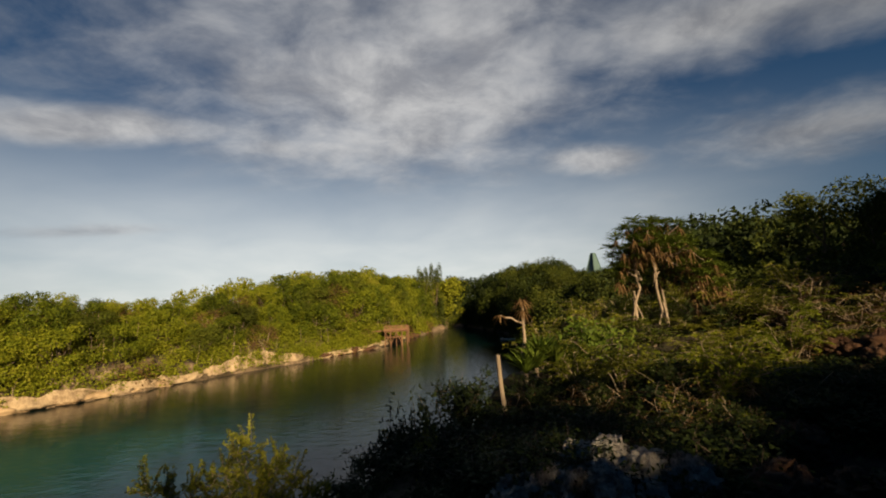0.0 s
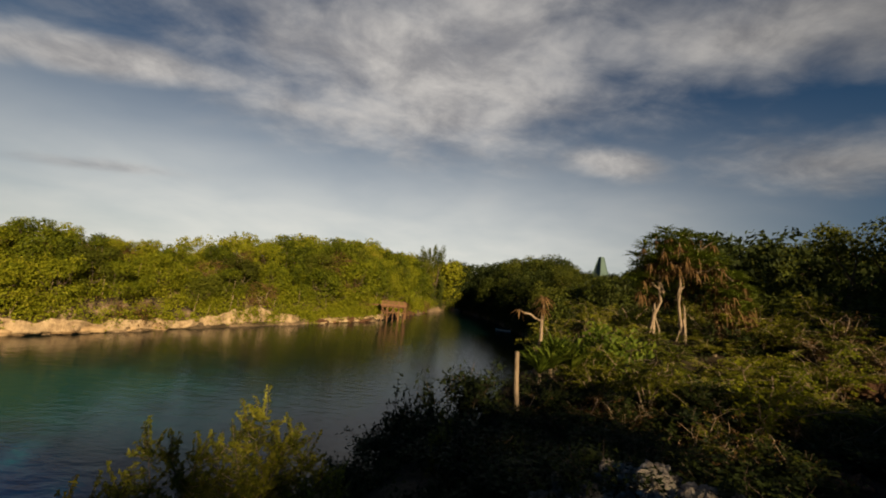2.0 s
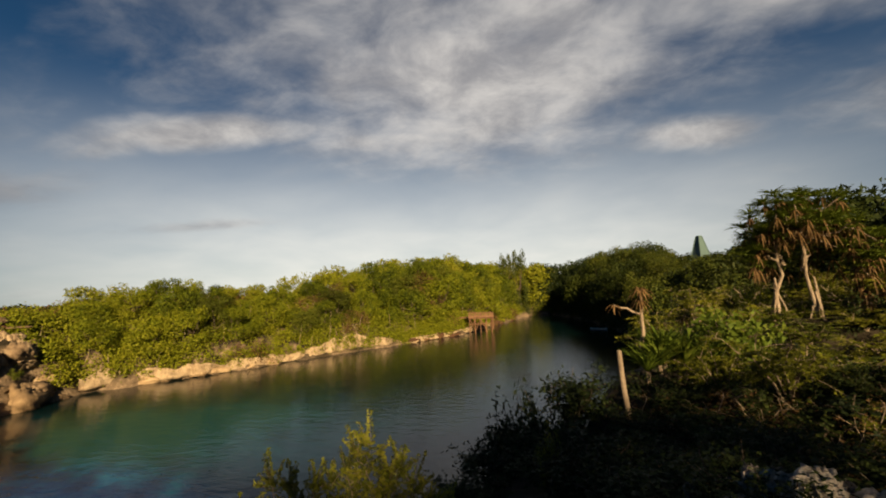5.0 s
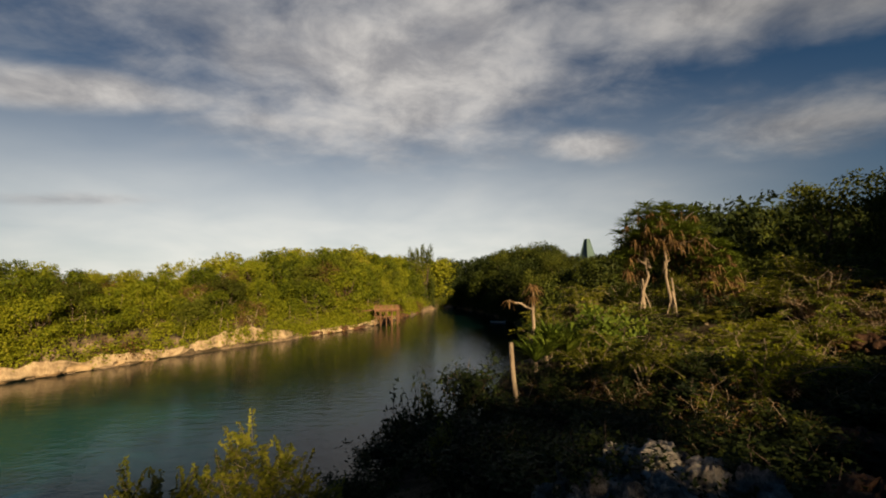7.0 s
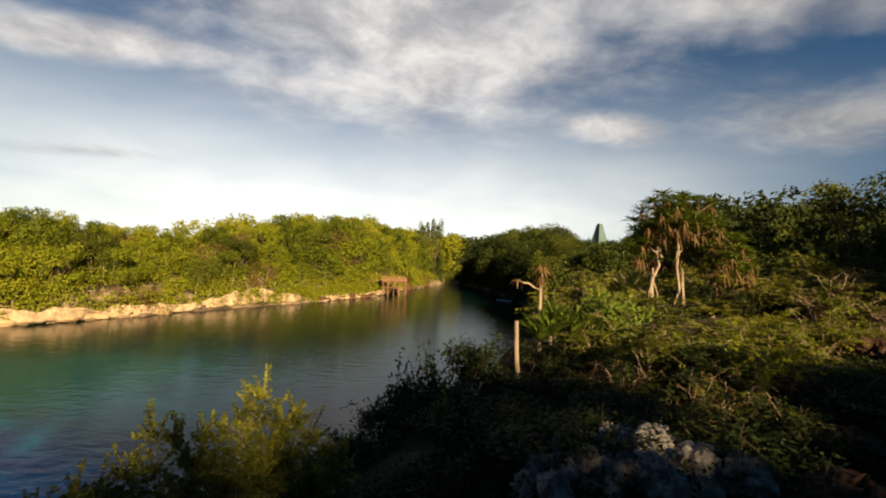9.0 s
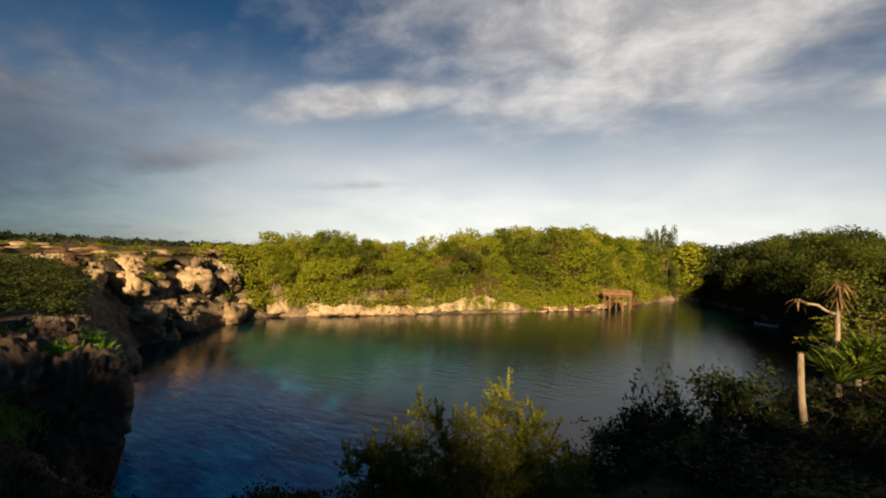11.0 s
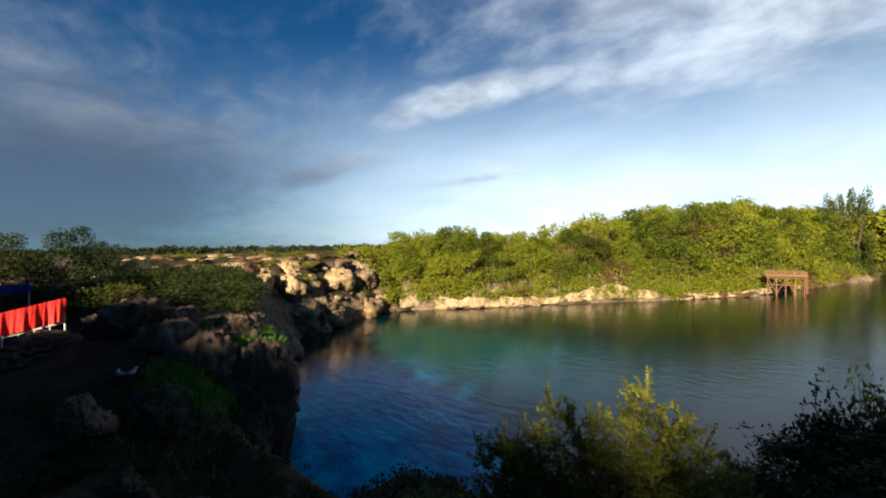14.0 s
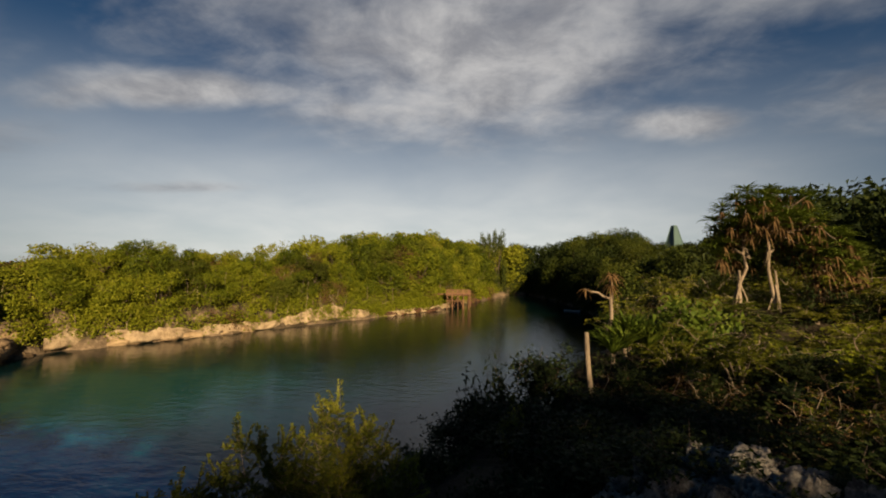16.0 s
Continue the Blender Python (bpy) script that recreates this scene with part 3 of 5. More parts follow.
def build_woods():
    rng = np.random.default_rng(21)
    kinds = [tree_meshes(rng, 1.0, 0.52, 4800, 0.0225, LEAF_BANK, BARK_DARK) for _ in range(6)]
    dark = [tree_meshes(rng, 1.0, 0.55, 4800, 0.0205, LEAF_HILL, BARK_DARK) for _ in range(4)]
    middling = [tree_meshes(rng, 1.0, 0.54, 4600, 0.0228, LEAF_BUSH, BARK_DARK) for _ in range(2)]
    dry = tree_meshes(rng, 1.0, 0.5, 2200, 0.022, LEAF_DRY, BARK)
    spots, rear = [], {False: Gather(), True: Gather()}
    cand = np.column_stack([rng.uniform(-62, 40, 9000), rng.uniform(22, 135, 9000)])
    sd = shore_distance(cand)
    cand = cand[(sd > 1.8) & (sd < 24)]
    left_open = (cand[:, 1] < 28 + np.maximum(0, -39 - cand[:, 0]) * 0.9) & (cand[:, 0] < -20)
    cand = cand[~left_open]
    gz, top, sdc = height(cand), canopy_top(cand), shore_distance(cand)
    for (x, y), g, t, s in zip(cand, gz, top, sdc):
        if x > 8 and y < 30 and x < 17:
            continue
        if s < 2.6 and x < 6:
            continue
        gap = 2.1 + 0.07 * s
        if any((x - a) ** 2 + (y - b) ** 2 < gap * gap for a, b in spots):
            continue
        spots.append((x, y))
        frac = 0.42 + 0.58 * min(1.0, s / 9.0)
        tall = max(2.2, (t - g) * frac * (rng.uniform(0.62, 1.0) if rng.uniform() < 0.7 else rng.uniform(1.0, 1.13 if x > -36 else 1.02)))
        wide = tall * rng.uniform(0.8, 1.15) * (1.3 if tall < 4 else 1.0)
        # growth on the shaded shore takes darker leaf copies, shade put into colour
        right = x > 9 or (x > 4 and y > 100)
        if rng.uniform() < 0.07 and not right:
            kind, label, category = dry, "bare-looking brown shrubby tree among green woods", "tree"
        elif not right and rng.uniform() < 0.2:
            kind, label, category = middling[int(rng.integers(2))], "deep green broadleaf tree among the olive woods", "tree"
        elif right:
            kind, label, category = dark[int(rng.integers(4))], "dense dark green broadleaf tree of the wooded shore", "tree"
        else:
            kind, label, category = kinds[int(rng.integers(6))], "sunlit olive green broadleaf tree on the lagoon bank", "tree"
        tall = min(tall, sightline_cap(x, y) - g)
        if tall < 1.5:
            continue
        m = scaled(x, y, g - 0.1, rng.uniform(0, 6.3), (wide, wide, tall))
        if s < 10.5 and y < 105:
            plant("tree", *kind, m, label, category, "woods round the lagoon")
        else:
            crown = kind[1]
            co = np.empty(len(crown.vertices) * 3, dtype=np.float32)
            crown.vertices.foreach_get("co", co)
            co = co.reshape(-1, 3, 3)[::4]
            mid = co.mean(axis=1, keepdims=True)
            co = (mid + (co - mid) * 1.8).reshape(-1, 3)
            mm = np.array(m)
            rear[right].add((co @ mm[:3, :3].T + mm[:3, 3], np.arange(len(co)).reshape(-1, 3)))
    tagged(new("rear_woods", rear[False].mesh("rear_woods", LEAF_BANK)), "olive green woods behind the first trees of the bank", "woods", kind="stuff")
    tagged(new("rear_woods_dark", rear[True].mesh("rear_woods_dark", LEAF_DARK)), "woods behind the shaded shore, coloured dark for shade", "woods", kind="stuff")


def build_thicket():
    """Low growth between the rocks at the water and the woods."""
    rng = np.random.default_rng(5)
    c = np.column_stack([rng.uniform(-60, 22, 44000), rng.uniform(22, 125, 44000)])
    sd = shore_distance(c)
    ok = (sd > 0.35) & (sd < 12) & ~((c[:, 1] < 29) & (c[:, 0] < -20)) & (fbm(c, 0.25, 2, 3) + sd * 0.06 > 0.45 + 0.12 * np.exp(-((c[:, 1] - 54) / 5) ** 2))
    ok &= c[:, 0] < 7
    over = (sd > 0.1) & (sd < 1.3) & (fbm(c, 0.18, 2, 9) > 0.44) & (c[:, 0] < 7) & ~((c[:, 1] < 29) & (c[:, 0] < -20))
    c = np.concatenate([c[ok][:7200], c[over][:1900]])
    g = height(c)
    green, brown = Gather(), Gather()
    parched = fbm(c, 0.16, 2, 71)
    for (x, y), z, parch in zip(c, g, parched):
        r = rng.uniform(0.4, 1.25)
        p, d = blob_points(np.array([x, y, z + r * 0.55]), r, 45, rng, 1.15)
        (brown if parch + rng.normal() * 0.05 > 0.69 else green).add(leaf_faces(p, 0.13, d * 0.8 + np.array([0, 0, 0.4]), rng=rng))
    line = SHORE[2:9]
    for a, b in zip(line[:-1], line[1:]):
        d = unit(b - a)
        for i in range(int(np.hypot(*(b - a)) / 0.2)):
            c2 = a + (b - a) * rng.uniform()
            if fbm(c2[None], 0.3, 2, 15)[0] < 0.44:
                continue
            q = c2 + np.array([-d[1], d[0]]) * rng.uniform(0.0, 0.9)
            r = rng.uniform(0.25, 0.65)
            p, dd = blob_points(np.array([q[0], q[1], rng.uniform(0.5, 2.0)]), r, 40, rng, 1.3)
            green.add(leaf_faces(p, 0.12, dd * 0.8 + np.array([0, 0, 0.4]), rng=rng))
    ob = new("thicket", green.mesh("thicket", LEAF_BANK))
    tagged(ob, "tangled sunlit olive green shrubs along the far bank", "shrubs", kind="stuff")
    tagged(new("dry_thicket", brown.mesh("dry_thicket", LEAF_DRY)), "parched brown shrubs in patches along the far bank", "shrubs", kind="stuff")
    # inlet thicket in the dark leaf copy, which carries the shore's shade
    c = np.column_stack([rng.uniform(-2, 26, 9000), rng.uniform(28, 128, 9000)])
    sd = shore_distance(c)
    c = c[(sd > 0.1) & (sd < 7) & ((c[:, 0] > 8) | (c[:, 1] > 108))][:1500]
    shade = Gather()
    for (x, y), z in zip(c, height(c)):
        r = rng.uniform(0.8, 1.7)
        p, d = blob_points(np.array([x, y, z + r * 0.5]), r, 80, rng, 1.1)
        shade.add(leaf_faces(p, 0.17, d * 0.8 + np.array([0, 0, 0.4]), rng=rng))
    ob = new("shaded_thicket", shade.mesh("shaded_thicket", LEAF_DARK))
    tagged(ob, "shrubs overhanging the inlet's shore, shade in their leaf colour", "shrubs", kind="stuff")


def build_bank_stems():
    """Bare pale stems standing in the thicket."""
    rng = np.random.default_rng(15)
    g = Gather()
    c = np.column_stack([rng.uniform(-48, 5, 6000), rng.uniform(28, 105, 6000)])
    sd = shore_distance(c)
    c = c[(sd > 0.6) & (sd < 6.5)][:80]
    for (x, y), z in zip(c, height(c)):
        h = rng.uniform(1.2, 3.6)
        a = np.array([x, y, z - 0.1])
        g.add(tube(bend(a, a + np.array([rng.normal() * 0.25, rng.normal() * 0.25, h]), rng, 0.06, 4), np.linspace(0.035, 0.015, 4), 4))
    tagged(new("bare_stems", g.mesh("bare_stems", BARK)), "bare grey-brown stems standing in the bank's thicket", "stems", kind="stuff")


build_woods()
build_thicket()
build_bank_stems()


# ---- rocks ----


def rock_mesh(rng, material, rough=0.35, rings=16, flat=0.75, crag=1.0):
    """A broken, weathered block about one metre across, its middle at the origin: split faces, bedding notches and pits."""
    sd = Vector(rng.uniform(0, 100, 3))
    nrm = unit(rng.normal(size=(9, 3)) * np.array([1, 1, 0.7]))
    dist = rng.uniform(0.28, 0.5, 9)
    seg = rings * 2
    v, q = [], []
    for i in range(rings + 1):
        th = math.pi * i / rings
        for j in range(seg):
            ph = 2 * math.pi * j / seg
            d = Vector((math.sin(th) * math.cos(ph), math.sin(th) * math.sin(ph), math.cos(th)))
            dots = nrm @ np.array(d)
            r = min(0.66, float(np.min(dist / np.maximum(dots, 0.08))))
            p = d * r
            cell = noise.voronoi(p * 4.2 + sd)[0]
            r -= 0.13 * rough * math.exp(-(cell[1] - cell[0]) * 16)
            bed = (p.z * 5.5 + noise.noise(p * 2.5 + sd) * 0.9 + sd.x) % 1.0
            r -= 0.10 * rough * math.exp(-(bed - 0.5) ** 2 * 60)
            r += rough * (noise.noise(p * 3.5 + sd) * 0.10 + (0.3 - abs(noise.noise(p * 7 + sd))) * 0.13 * crag + (noise.noise(p * 15 + sd) * 0.08 + noise.noise(p * 31 + sd) * 0.05) * crag
                          + (0.25 - abs(noise.noise(Vector((p.x * 11, p.y * 11, p.z * 3)) + sd))) * 0.14 * max(0.0, crag - 1.0))
            v.append((d.x * r, d.y * r, d.z * r * flat))
    for i in range(rings):
        for j in range(seg):
            a, b = i * seg + j, i * seg + (j + 1) % seg
            q.append((a, b, b + seg, a + seg))
    return mesh_from("rock", np.array(v), q, material=material)


def put_rock(mesh, x, y, s, turn, label, group, name="boulder", sink=0.3, z=None):
    ob = new(name, mesh)
    gz = ground_z(x, y) if z is None else z
    ob.matrix_basis = scaled(x, y, gz + s[2] * (0.4 - sink), turn, s)
    return tagged(ob, label, "rock", group)


def build_bank_cliff():
    """Low undercut limestone face along the foot of the far bank, highest and palest below the middle of the woods."""
    line = SHORE[2:9]
    seg = np.hypot(*np.diff(line, axis=0).T)
    at = np.concatenate([[0], np.cumsum(seg)])
    u = np.arange(0, at[-1], 0.22)
    px, py = np.interp(u, at, line[:, 0]), np.interp(u, at, line[:, 1])
    d = unit(np.column_stack([np.gradient(px), np.gradient(py)]))
    inland = np.column_stack([-d[:, 1], d[:, 0]])
    k = np.column_stack([u, u * 0])
    tall = 0.5 + 0.9 * fbm(k, 0.22, 3, 91) + 0.9 * np.clip((43 - py) / 6, 0, 1) * fbm(k, 0.5, 3, 93) + 1.15 * np.exp(-((py - 53.0) / 7.0) ** 2) * np.clip(fbm(k, 0.3, 3, 95) * 2.0 - 0.4, 0.1, 1) + 0.5 * (fbm(k, 1.3, 2, 97) - 0.5)
    rows = np.linspace(0, 1, 15)
    v = []
    for r in rows:
        z = -0.25 + r * (tall + 0.25)
        q = np.column_stack([u, np.full(len(u), r * 3)])
        cut = 0.9 * math.exp(-((r - 0.12) / 0.11) ** 2)
        depth = -0.15 + cut + 0.32 * r ** 1.6 * tall + (fbm(k, 0.3, 2, 99) - 0.5) * 1.6 + (fbm(q, 0.7, 4, 103) - 0.5) * 1.1 - 0.28 * np.abs(fbm(q, 1.6, 3, 107) - 0.5) + 0.9 * np.abs(fbm(np.column_stack([u, np.full(len(u), r)]), 1.1, 3, 111) - 0.5)
        v.append(np.column_stack([px + inland[:, 0] * depth, py + inland[:, 1] * depth, z]))
    back = v[-1].copy()
    back[:, :2] += inland * 1.6
    back[:, 2] -= 0.5
    v.append(back)
    n = len(u)
    i, j = np.meshgrid(np.arange(len(v) - 1), np.arange(n - 1), indexing="ij")
    a = (i * n + j).ravel()
    ob = new("bank_cliff", mesh_from("bank_cliff", np.concatenate(v), np.stack([a, a + 1, a + n + 1, a + n], -1), material=ROCK_PALE))
    tagged(ob, "low cream limestone face undercut at the waterline", "cliff", kind="structure")


def build_rocks():
    rng = np.random.default_rng(33)
    pale = [rock_mesh(rng, ROCK, 0.6, 20, 0.95, 1.4) for _ in range(6)]
    cream = [rock_mesh(rng, ROCK_PALE, 0.65, 24, 0.85, 1.4) for _ in range(3)]
    brown = [rock_mesh(rng, ROCK_BROWN, 0.6, 18, 0.95, 1.4) for _ in range(4)]
    grey = [rock_mesh(rng, ROCK_GREY, 0.75, 24, 0.95, 1.5) for _ in range(5)]
    cliff = [rock_mesh(rng, ROCK_CLIFF, 0.6, 34, 0.95, 1.4) for _ in range(4)]
    rugged = [rock_mesh(rng, ROCK_BROWN, 0.8, 26, 0.9, 1.6) for _ in range(3)]
    # ledge along the foot of the far bank
    far = SHORE[2:10]
    for a, b in zip(far[:-1], far[1:]):
        n = int(np.hypot(*(b - a)) / 1.4)
        for i in range(n):
            if rng.uniform() < 0.22 or 45 < a[1] + (b - a)[1] * i / n < 61:
                continue
            c = a + (b - a) * (i + rng.uniform(0.0, 1.0)) / n
            nrm = np.array([-(b - a)[1], (b - a)[0]])
            c = c + nrm / np.hypot(*nrm) * (rng.uniform(0.3, 1.3) if 45 < c[1] < 60 else rng.uniform(0.1, 0.9))
            along = math.atan2(*(b - a)[::-1])
            hgt = rng.uniform(1.2, 2.4) if 45 < c[1] < 60 else rng.uniform(0.5, 1.3)
            put_rock((cream[int(rng.integers(3))] if 45 < c[1] < 60 else pale[int(rng.integers(6))] if c[1] < 46 else brown[int(rng.integers(4))]), c[0], c[1], (rng.uniform(1.3, 3.9), rng.uniform(1.1, 2.0), hgt), along + rng.uniform(-0.3, 0.3),
                     "pale beige limestone ledge at the lagoon's waterline", "rocks at the waterline", "shore_rock", z=0.15)
    # crags on the open western shore
    placed = 0
    while placed < 95:
        x, y = rng.uniform(-50, -30), rng.uniform(11, 33)
        sd = shore_distance(np.array([(x, y)]))[0]
        if not -0.2 < sd < 10 or (sd > 6 and y > 29) or y > 31.5:
            continue
        placed += 1
        s = (rng.uniform(1.7, 2.7) if placed % 4 == 0 else rng.uniform(0.6, 1.6)) if sd < 7 else rng.uniform(0.5, 1.3)
        put_rock((pale + cream + cream)[int(rng.integers(12))] if y > 15 or rng.uniform() < 0.4 else brown[int(rng.integers(4))], x, y, (s * rng.uniform(0.9, 1.4), s, s * rng.uniform(0.65, 1.05)), rng.uniform(0, 6.3),
                 "weathered beige limestone boulder on the rocky shore", "boulders on the rocky shore", sink=0.5)
    # spires at the edge of the plateau
    for x, y, h in ((-36.0, 18.6, 1.5), (-38.0, 16.8, 1.3), (-40, 15.0, 1.1), (-42.5, 13.6, 1.0), (-37.5, 20.8, 1.1)):
        put_rock(pale[int(rng.integers(6))], x, y, (1.0, 0.9, h * 1.5), rng.uniform(0, 6), "pointed limestone spire at the plateau's edge", "limestone spires", "rock_spire", 0.1)
    # broken slabs and blocks across the plateau
    slabs = [rock_mesh(rng, ROCK_BROWN if i < 3 else ROCK, 0.55, 10, 0.75, 1.4) for i in range(5)]
    placed = 0
    while placed < 210:
        x, y = rng.uniform(-95, -38), rng.uniform(2, 30)
        if shore_distance(np.array([(x, y)]))[0] < 5:
            continue
        placed += 1
        s = rng.uniform(0.6, 2.2)
        put_rock(slabs[int(rng.integers(5))], x, y, (s * 2.2, s, s * rng.uniform(0.25, 0.5)), rng.uniform(-0.4, 0.4), "flat brown limestone slab on the dry plateau", "slabs on the plateau", "rock_slab", 0.2)
    # headland with the sunlit tip
    for x, y, sx, sy, sz, zz in ((-16.2, 1.9, 1.6, 1.4, 1.2, 5.4), (-14.4, 3.6, 2.4, 1.6, 2.0, 3.6), (-14.6, 4.5, 1.6, 1.2, 3.4, 1.4), (-13.5, 4.1, 1.8, 1.4, 2.2, 1.0), (-15.6, 4.6, 2.0, 1.6, 2.6, 3.0),
                                (-17.2, 5.4, 2.2, 1.8, 2.4, 3.2), (-19.4, 6.4, 2.4, 2.0, 2.2, 3.0), (-15.3, 2.9, 2.0, 1.6, 1.4, 4.5), (-12.6, 3.4, 1.8, 1.6, 1.6, 1.6), (-21.6, 7.8, 2.4, 2.2, 2.2, 2.6),
                                (-13.4, 2.4, 1.6, 1.4, 1.4, 3.2), (-17.0, 1.4, 1.2, 1.2, 0.9, 5.2), (-17.2, 3.6, 1.6, 1.4, 1.0, 5.0), (-17.4, -0.4, 1.4, 2.2, 0.7, 4.9), (-13.9, 5.0, 1.6, 1.3, 2.2, 3.0), (-14.2, 5.3, 1.4, 1.2, 3.0, 0.8), (-16.4, 5.9, 1.8, 1.4, 3.2, 1.2)):
        put_rock(cliff[int(rng.integers(4))], x, y, (sx * 1.3, sy * 1.3, sz * 1.3), rng.uniform(0, 6.3), "rugged limestone block of the shaded headland", "headland rocks", z=zz)
    for x, y, sx, zz in ((-17.3, 2.3, 0.95, 5.75), (-16.7, 2.9, 0.7, 5.5), (-17.2, 3.0, 0.6, 5.55)):
        put_rock(pale[int(rng.integers(6))], x, y, (sx * 1.1, sx, sx * 0.9), rng.uniform(0, 6.3), "pale limestone boulder catching the sun on the headland", "headland rocks", z=zz)
    # jagged rock about the viewpoint
    spots = [(-3.3, 0.3, 0.8), (-2.9, 0.8, 0.45), (-3.7, 0.9, 0.4), (-2.5, 3.3, 0.36), (-2.2, 3.5, 0.3), (-0.3, 4.3, 0.6), (0.2, 4.6, 0.5), (1.7, 4.7, 0.42), (2.15, 5.0, 0.5), (2.7, 4.9, 0.45), (1.4, 4.4, 0.36), (3.2, 5.0, 0.45), (2.4, 4.5, 0.4), (3.0, 4.6, 0.4), (1.9, 5.3, 0.5), (2.6, 5.5, 0.5), (1.2, 4.8, 0.36), (2.0, 4.4, 0.36), (2.3, 5.4, 0.42), (1.5, 5.1, 0.4), (3.5, 4.6, 0.4), (2.8, 4.3, 0.34), (2.45, 5.15, 0.42), (1.85, 4.9, 0.34)]
    spots += [(rng.uniform(1, 4.0), rng.uniform(4.0, 6.0), rng.uniform(0.2, 0.45)) for _ in range(18)]
    spots += [(rng.uniform(-13, -8), rng.uniform(-1, 3), rng.uniform(0.4, 0.8)) for _ in range(7)]
    for x, y, s in spots:
        if math.hypot(x, y) < 2.2:
            continue
        put_rock((grey if x > -5 else cliff)[int(rng.integers(4))], x, y, (s * 1.25, s * 1.0, s * rng.uniform(0.8, 1.4)), rng.uniform(0, 6.3), "jagged grey karst rock on the shaded slope", "karst rocks by the viewpoint", sink=0.35)
    # brown outcrops on the slope to the side of the inlet
    for x, y, s in ((10.2, 9.5, 0.9), (10.9, 9.3, 1.2), (11.6, 9.2, 1.1), (12.3, 9.0, 1.3), (13.0, 8.8, 1.2), (13.6, 8.3, 1.4), (10.4, 8.8, 0.7), (11.4, 8.5, 0.8), (12.6, 8.2, 0.9), (14.4, 8.0, 1.3), (5.9, 6.3, 0.8), (6.4, 6.0, 0.7), (5.6, 5.5, 0.7), (8.0, 6.8, 0.8), (4.5, 4.3, 0.85), (5.1, 4.3, 0.7), (4.0, 4.0, 0.55)):
        put_rock(rugged[int(rng.integers(3))], x, y, (s * 1.05, s * 0.85, s * 0.75), rng.uniform(0, 6.3), "sunlit brown limestone outcrop amid scrub", "outcrops on the slope", "outcrop")


build_bank_cliff()
build_rocks()

# ---- shrubs, near and middle distance ----


def shrub_meshes(rng, leaves, leaf, leaf_mat, bark, stems=7, feathery=0.5):
    """Many-stemmed shrub one metre high and about 1.2 m across."""
    wood, crown = Gather(), Gather()
    for i in range(stems):
        ang = 2.4 * i + rng.uniform(-0.5, 0.5)
        out = rng.uniform(0.1, 0.62)
        tip = np.array([math.cos(ang) * out, math.sin(ang) * out, rng.uniform(0.55, 1.0) * (1.12 - 0.6 * out)])
        line = bend((0.008 * math.cos(ang), 0.008 * math.sin(ang), -0.1), tip, rng, 0.2, 6)
        wood.add(tube(line, np.linspace(0.016, 0.004, 6), 3))
        k = int(leaves / stems)
        for b in range(7):
            a0 = line[int(rng.integers(2, 5))]
            d = unit(rng.normal(size=3) + np.array([math.cos(ang) * 0.6, math.sin(ang) * 0.6, 0.5]))
            ln = rng.uniform(0.12, 0.32)
            if b % 3 == 0:
                wood.add(tube(bend(a0, a0 + d * ln, rng, 0.2, 3), np.linspace(0.006, 0.002, 3), 3))
            m = k // 7
            t = rng.uniform(0.1, 1.1, m)[:, None]
            p = a0 + d * ln * t + rng.normal(size=(m, 3)) * 0.055 * (1.3 - t * feathery)
            crown.add(leaf_faces(p, leaf, np.array([0, 0, 0.7]) + d * 0.3, 0.45, rng=rng))
    return wood.mesh("branchwork", bark, True), crown.mesh("foliage", leaf_mat)


def acacia_meshes(rng, leaf_mat, bark, stems=8, leaflet=0.025):
    """Feathery thorn scrub about one metre high and 1.5 m across: arching stems with drooping sprays of leaflets in layers."""
    wood, crown = Gather(), Gather()
    for i in range(stems):
        ang = 2.4 * i + rng.uniform(-0.5, 0.5)
        out, high = rng.uniform(0.25, 0.75), rng.uniform(0.5, 1.0)
        arc = np.array([math.cos(ang), math.sin(ang), 0.0])
        t = np.linspace(0, 1, 8)[:, None]
        line = arc * out * t ** 1.5 + np.array([0, 0, 1.0]) * high * (1.25 * t - 0.33 * t * t) + rng.normal(size=(8, 3)) * 0.018
        line[0] = (0.02 * arc[0], 0.02 * arc[1], -0.1)
        wood.add(tube(line, np.linspace(0.014, 0.004, 8), 4))
        for b in range(15):
            k = rng.uniform(0.4, 1.0) * 6.99
            j = int(k)
            a0 = line[j] + (line[j + 1] - line[j]) * (k - j)
            d = unit(arc * 0.5 + rng.normal(size=3) * np.array([0.9, 0.9, 0.22]) + np.array([0, 0, 0.12]))
            ln = rng.uniform(0.14, 0.36)
            side = unit(np.cross(d, np.array([0, 0, 1.0]) + rng.normal(size=3) * 0.3))
            if b % 3 == 0:
                wood.add(tube([a0, a0 + d * ln * 0.5, a0 + d * ln - np.array([0, 0, 0.1 * ln])], (0.005, 0.003, 0.0015), 3))
            n = 15
            u = np.linspace(0.1, 1, n)[:, None]
            mid = a0 + d * ln * u - np.array([0, 0, 0.22 * ln]) * u * u
            for sgn in (-1, 1):
                q = mid + side * sgn * 0.03 * (1.2 - 0.7 * u) + rng.normal(size=(n, 3)) * 0.007
                crown.add(leaf_faces(q, leaflet, np.array([0, 0, 1.0]), 0.5, 0.45, rng=rng))
    return wood.mesh("branchwork", bark, True), crown.mesh("foliage", leaf_mat)


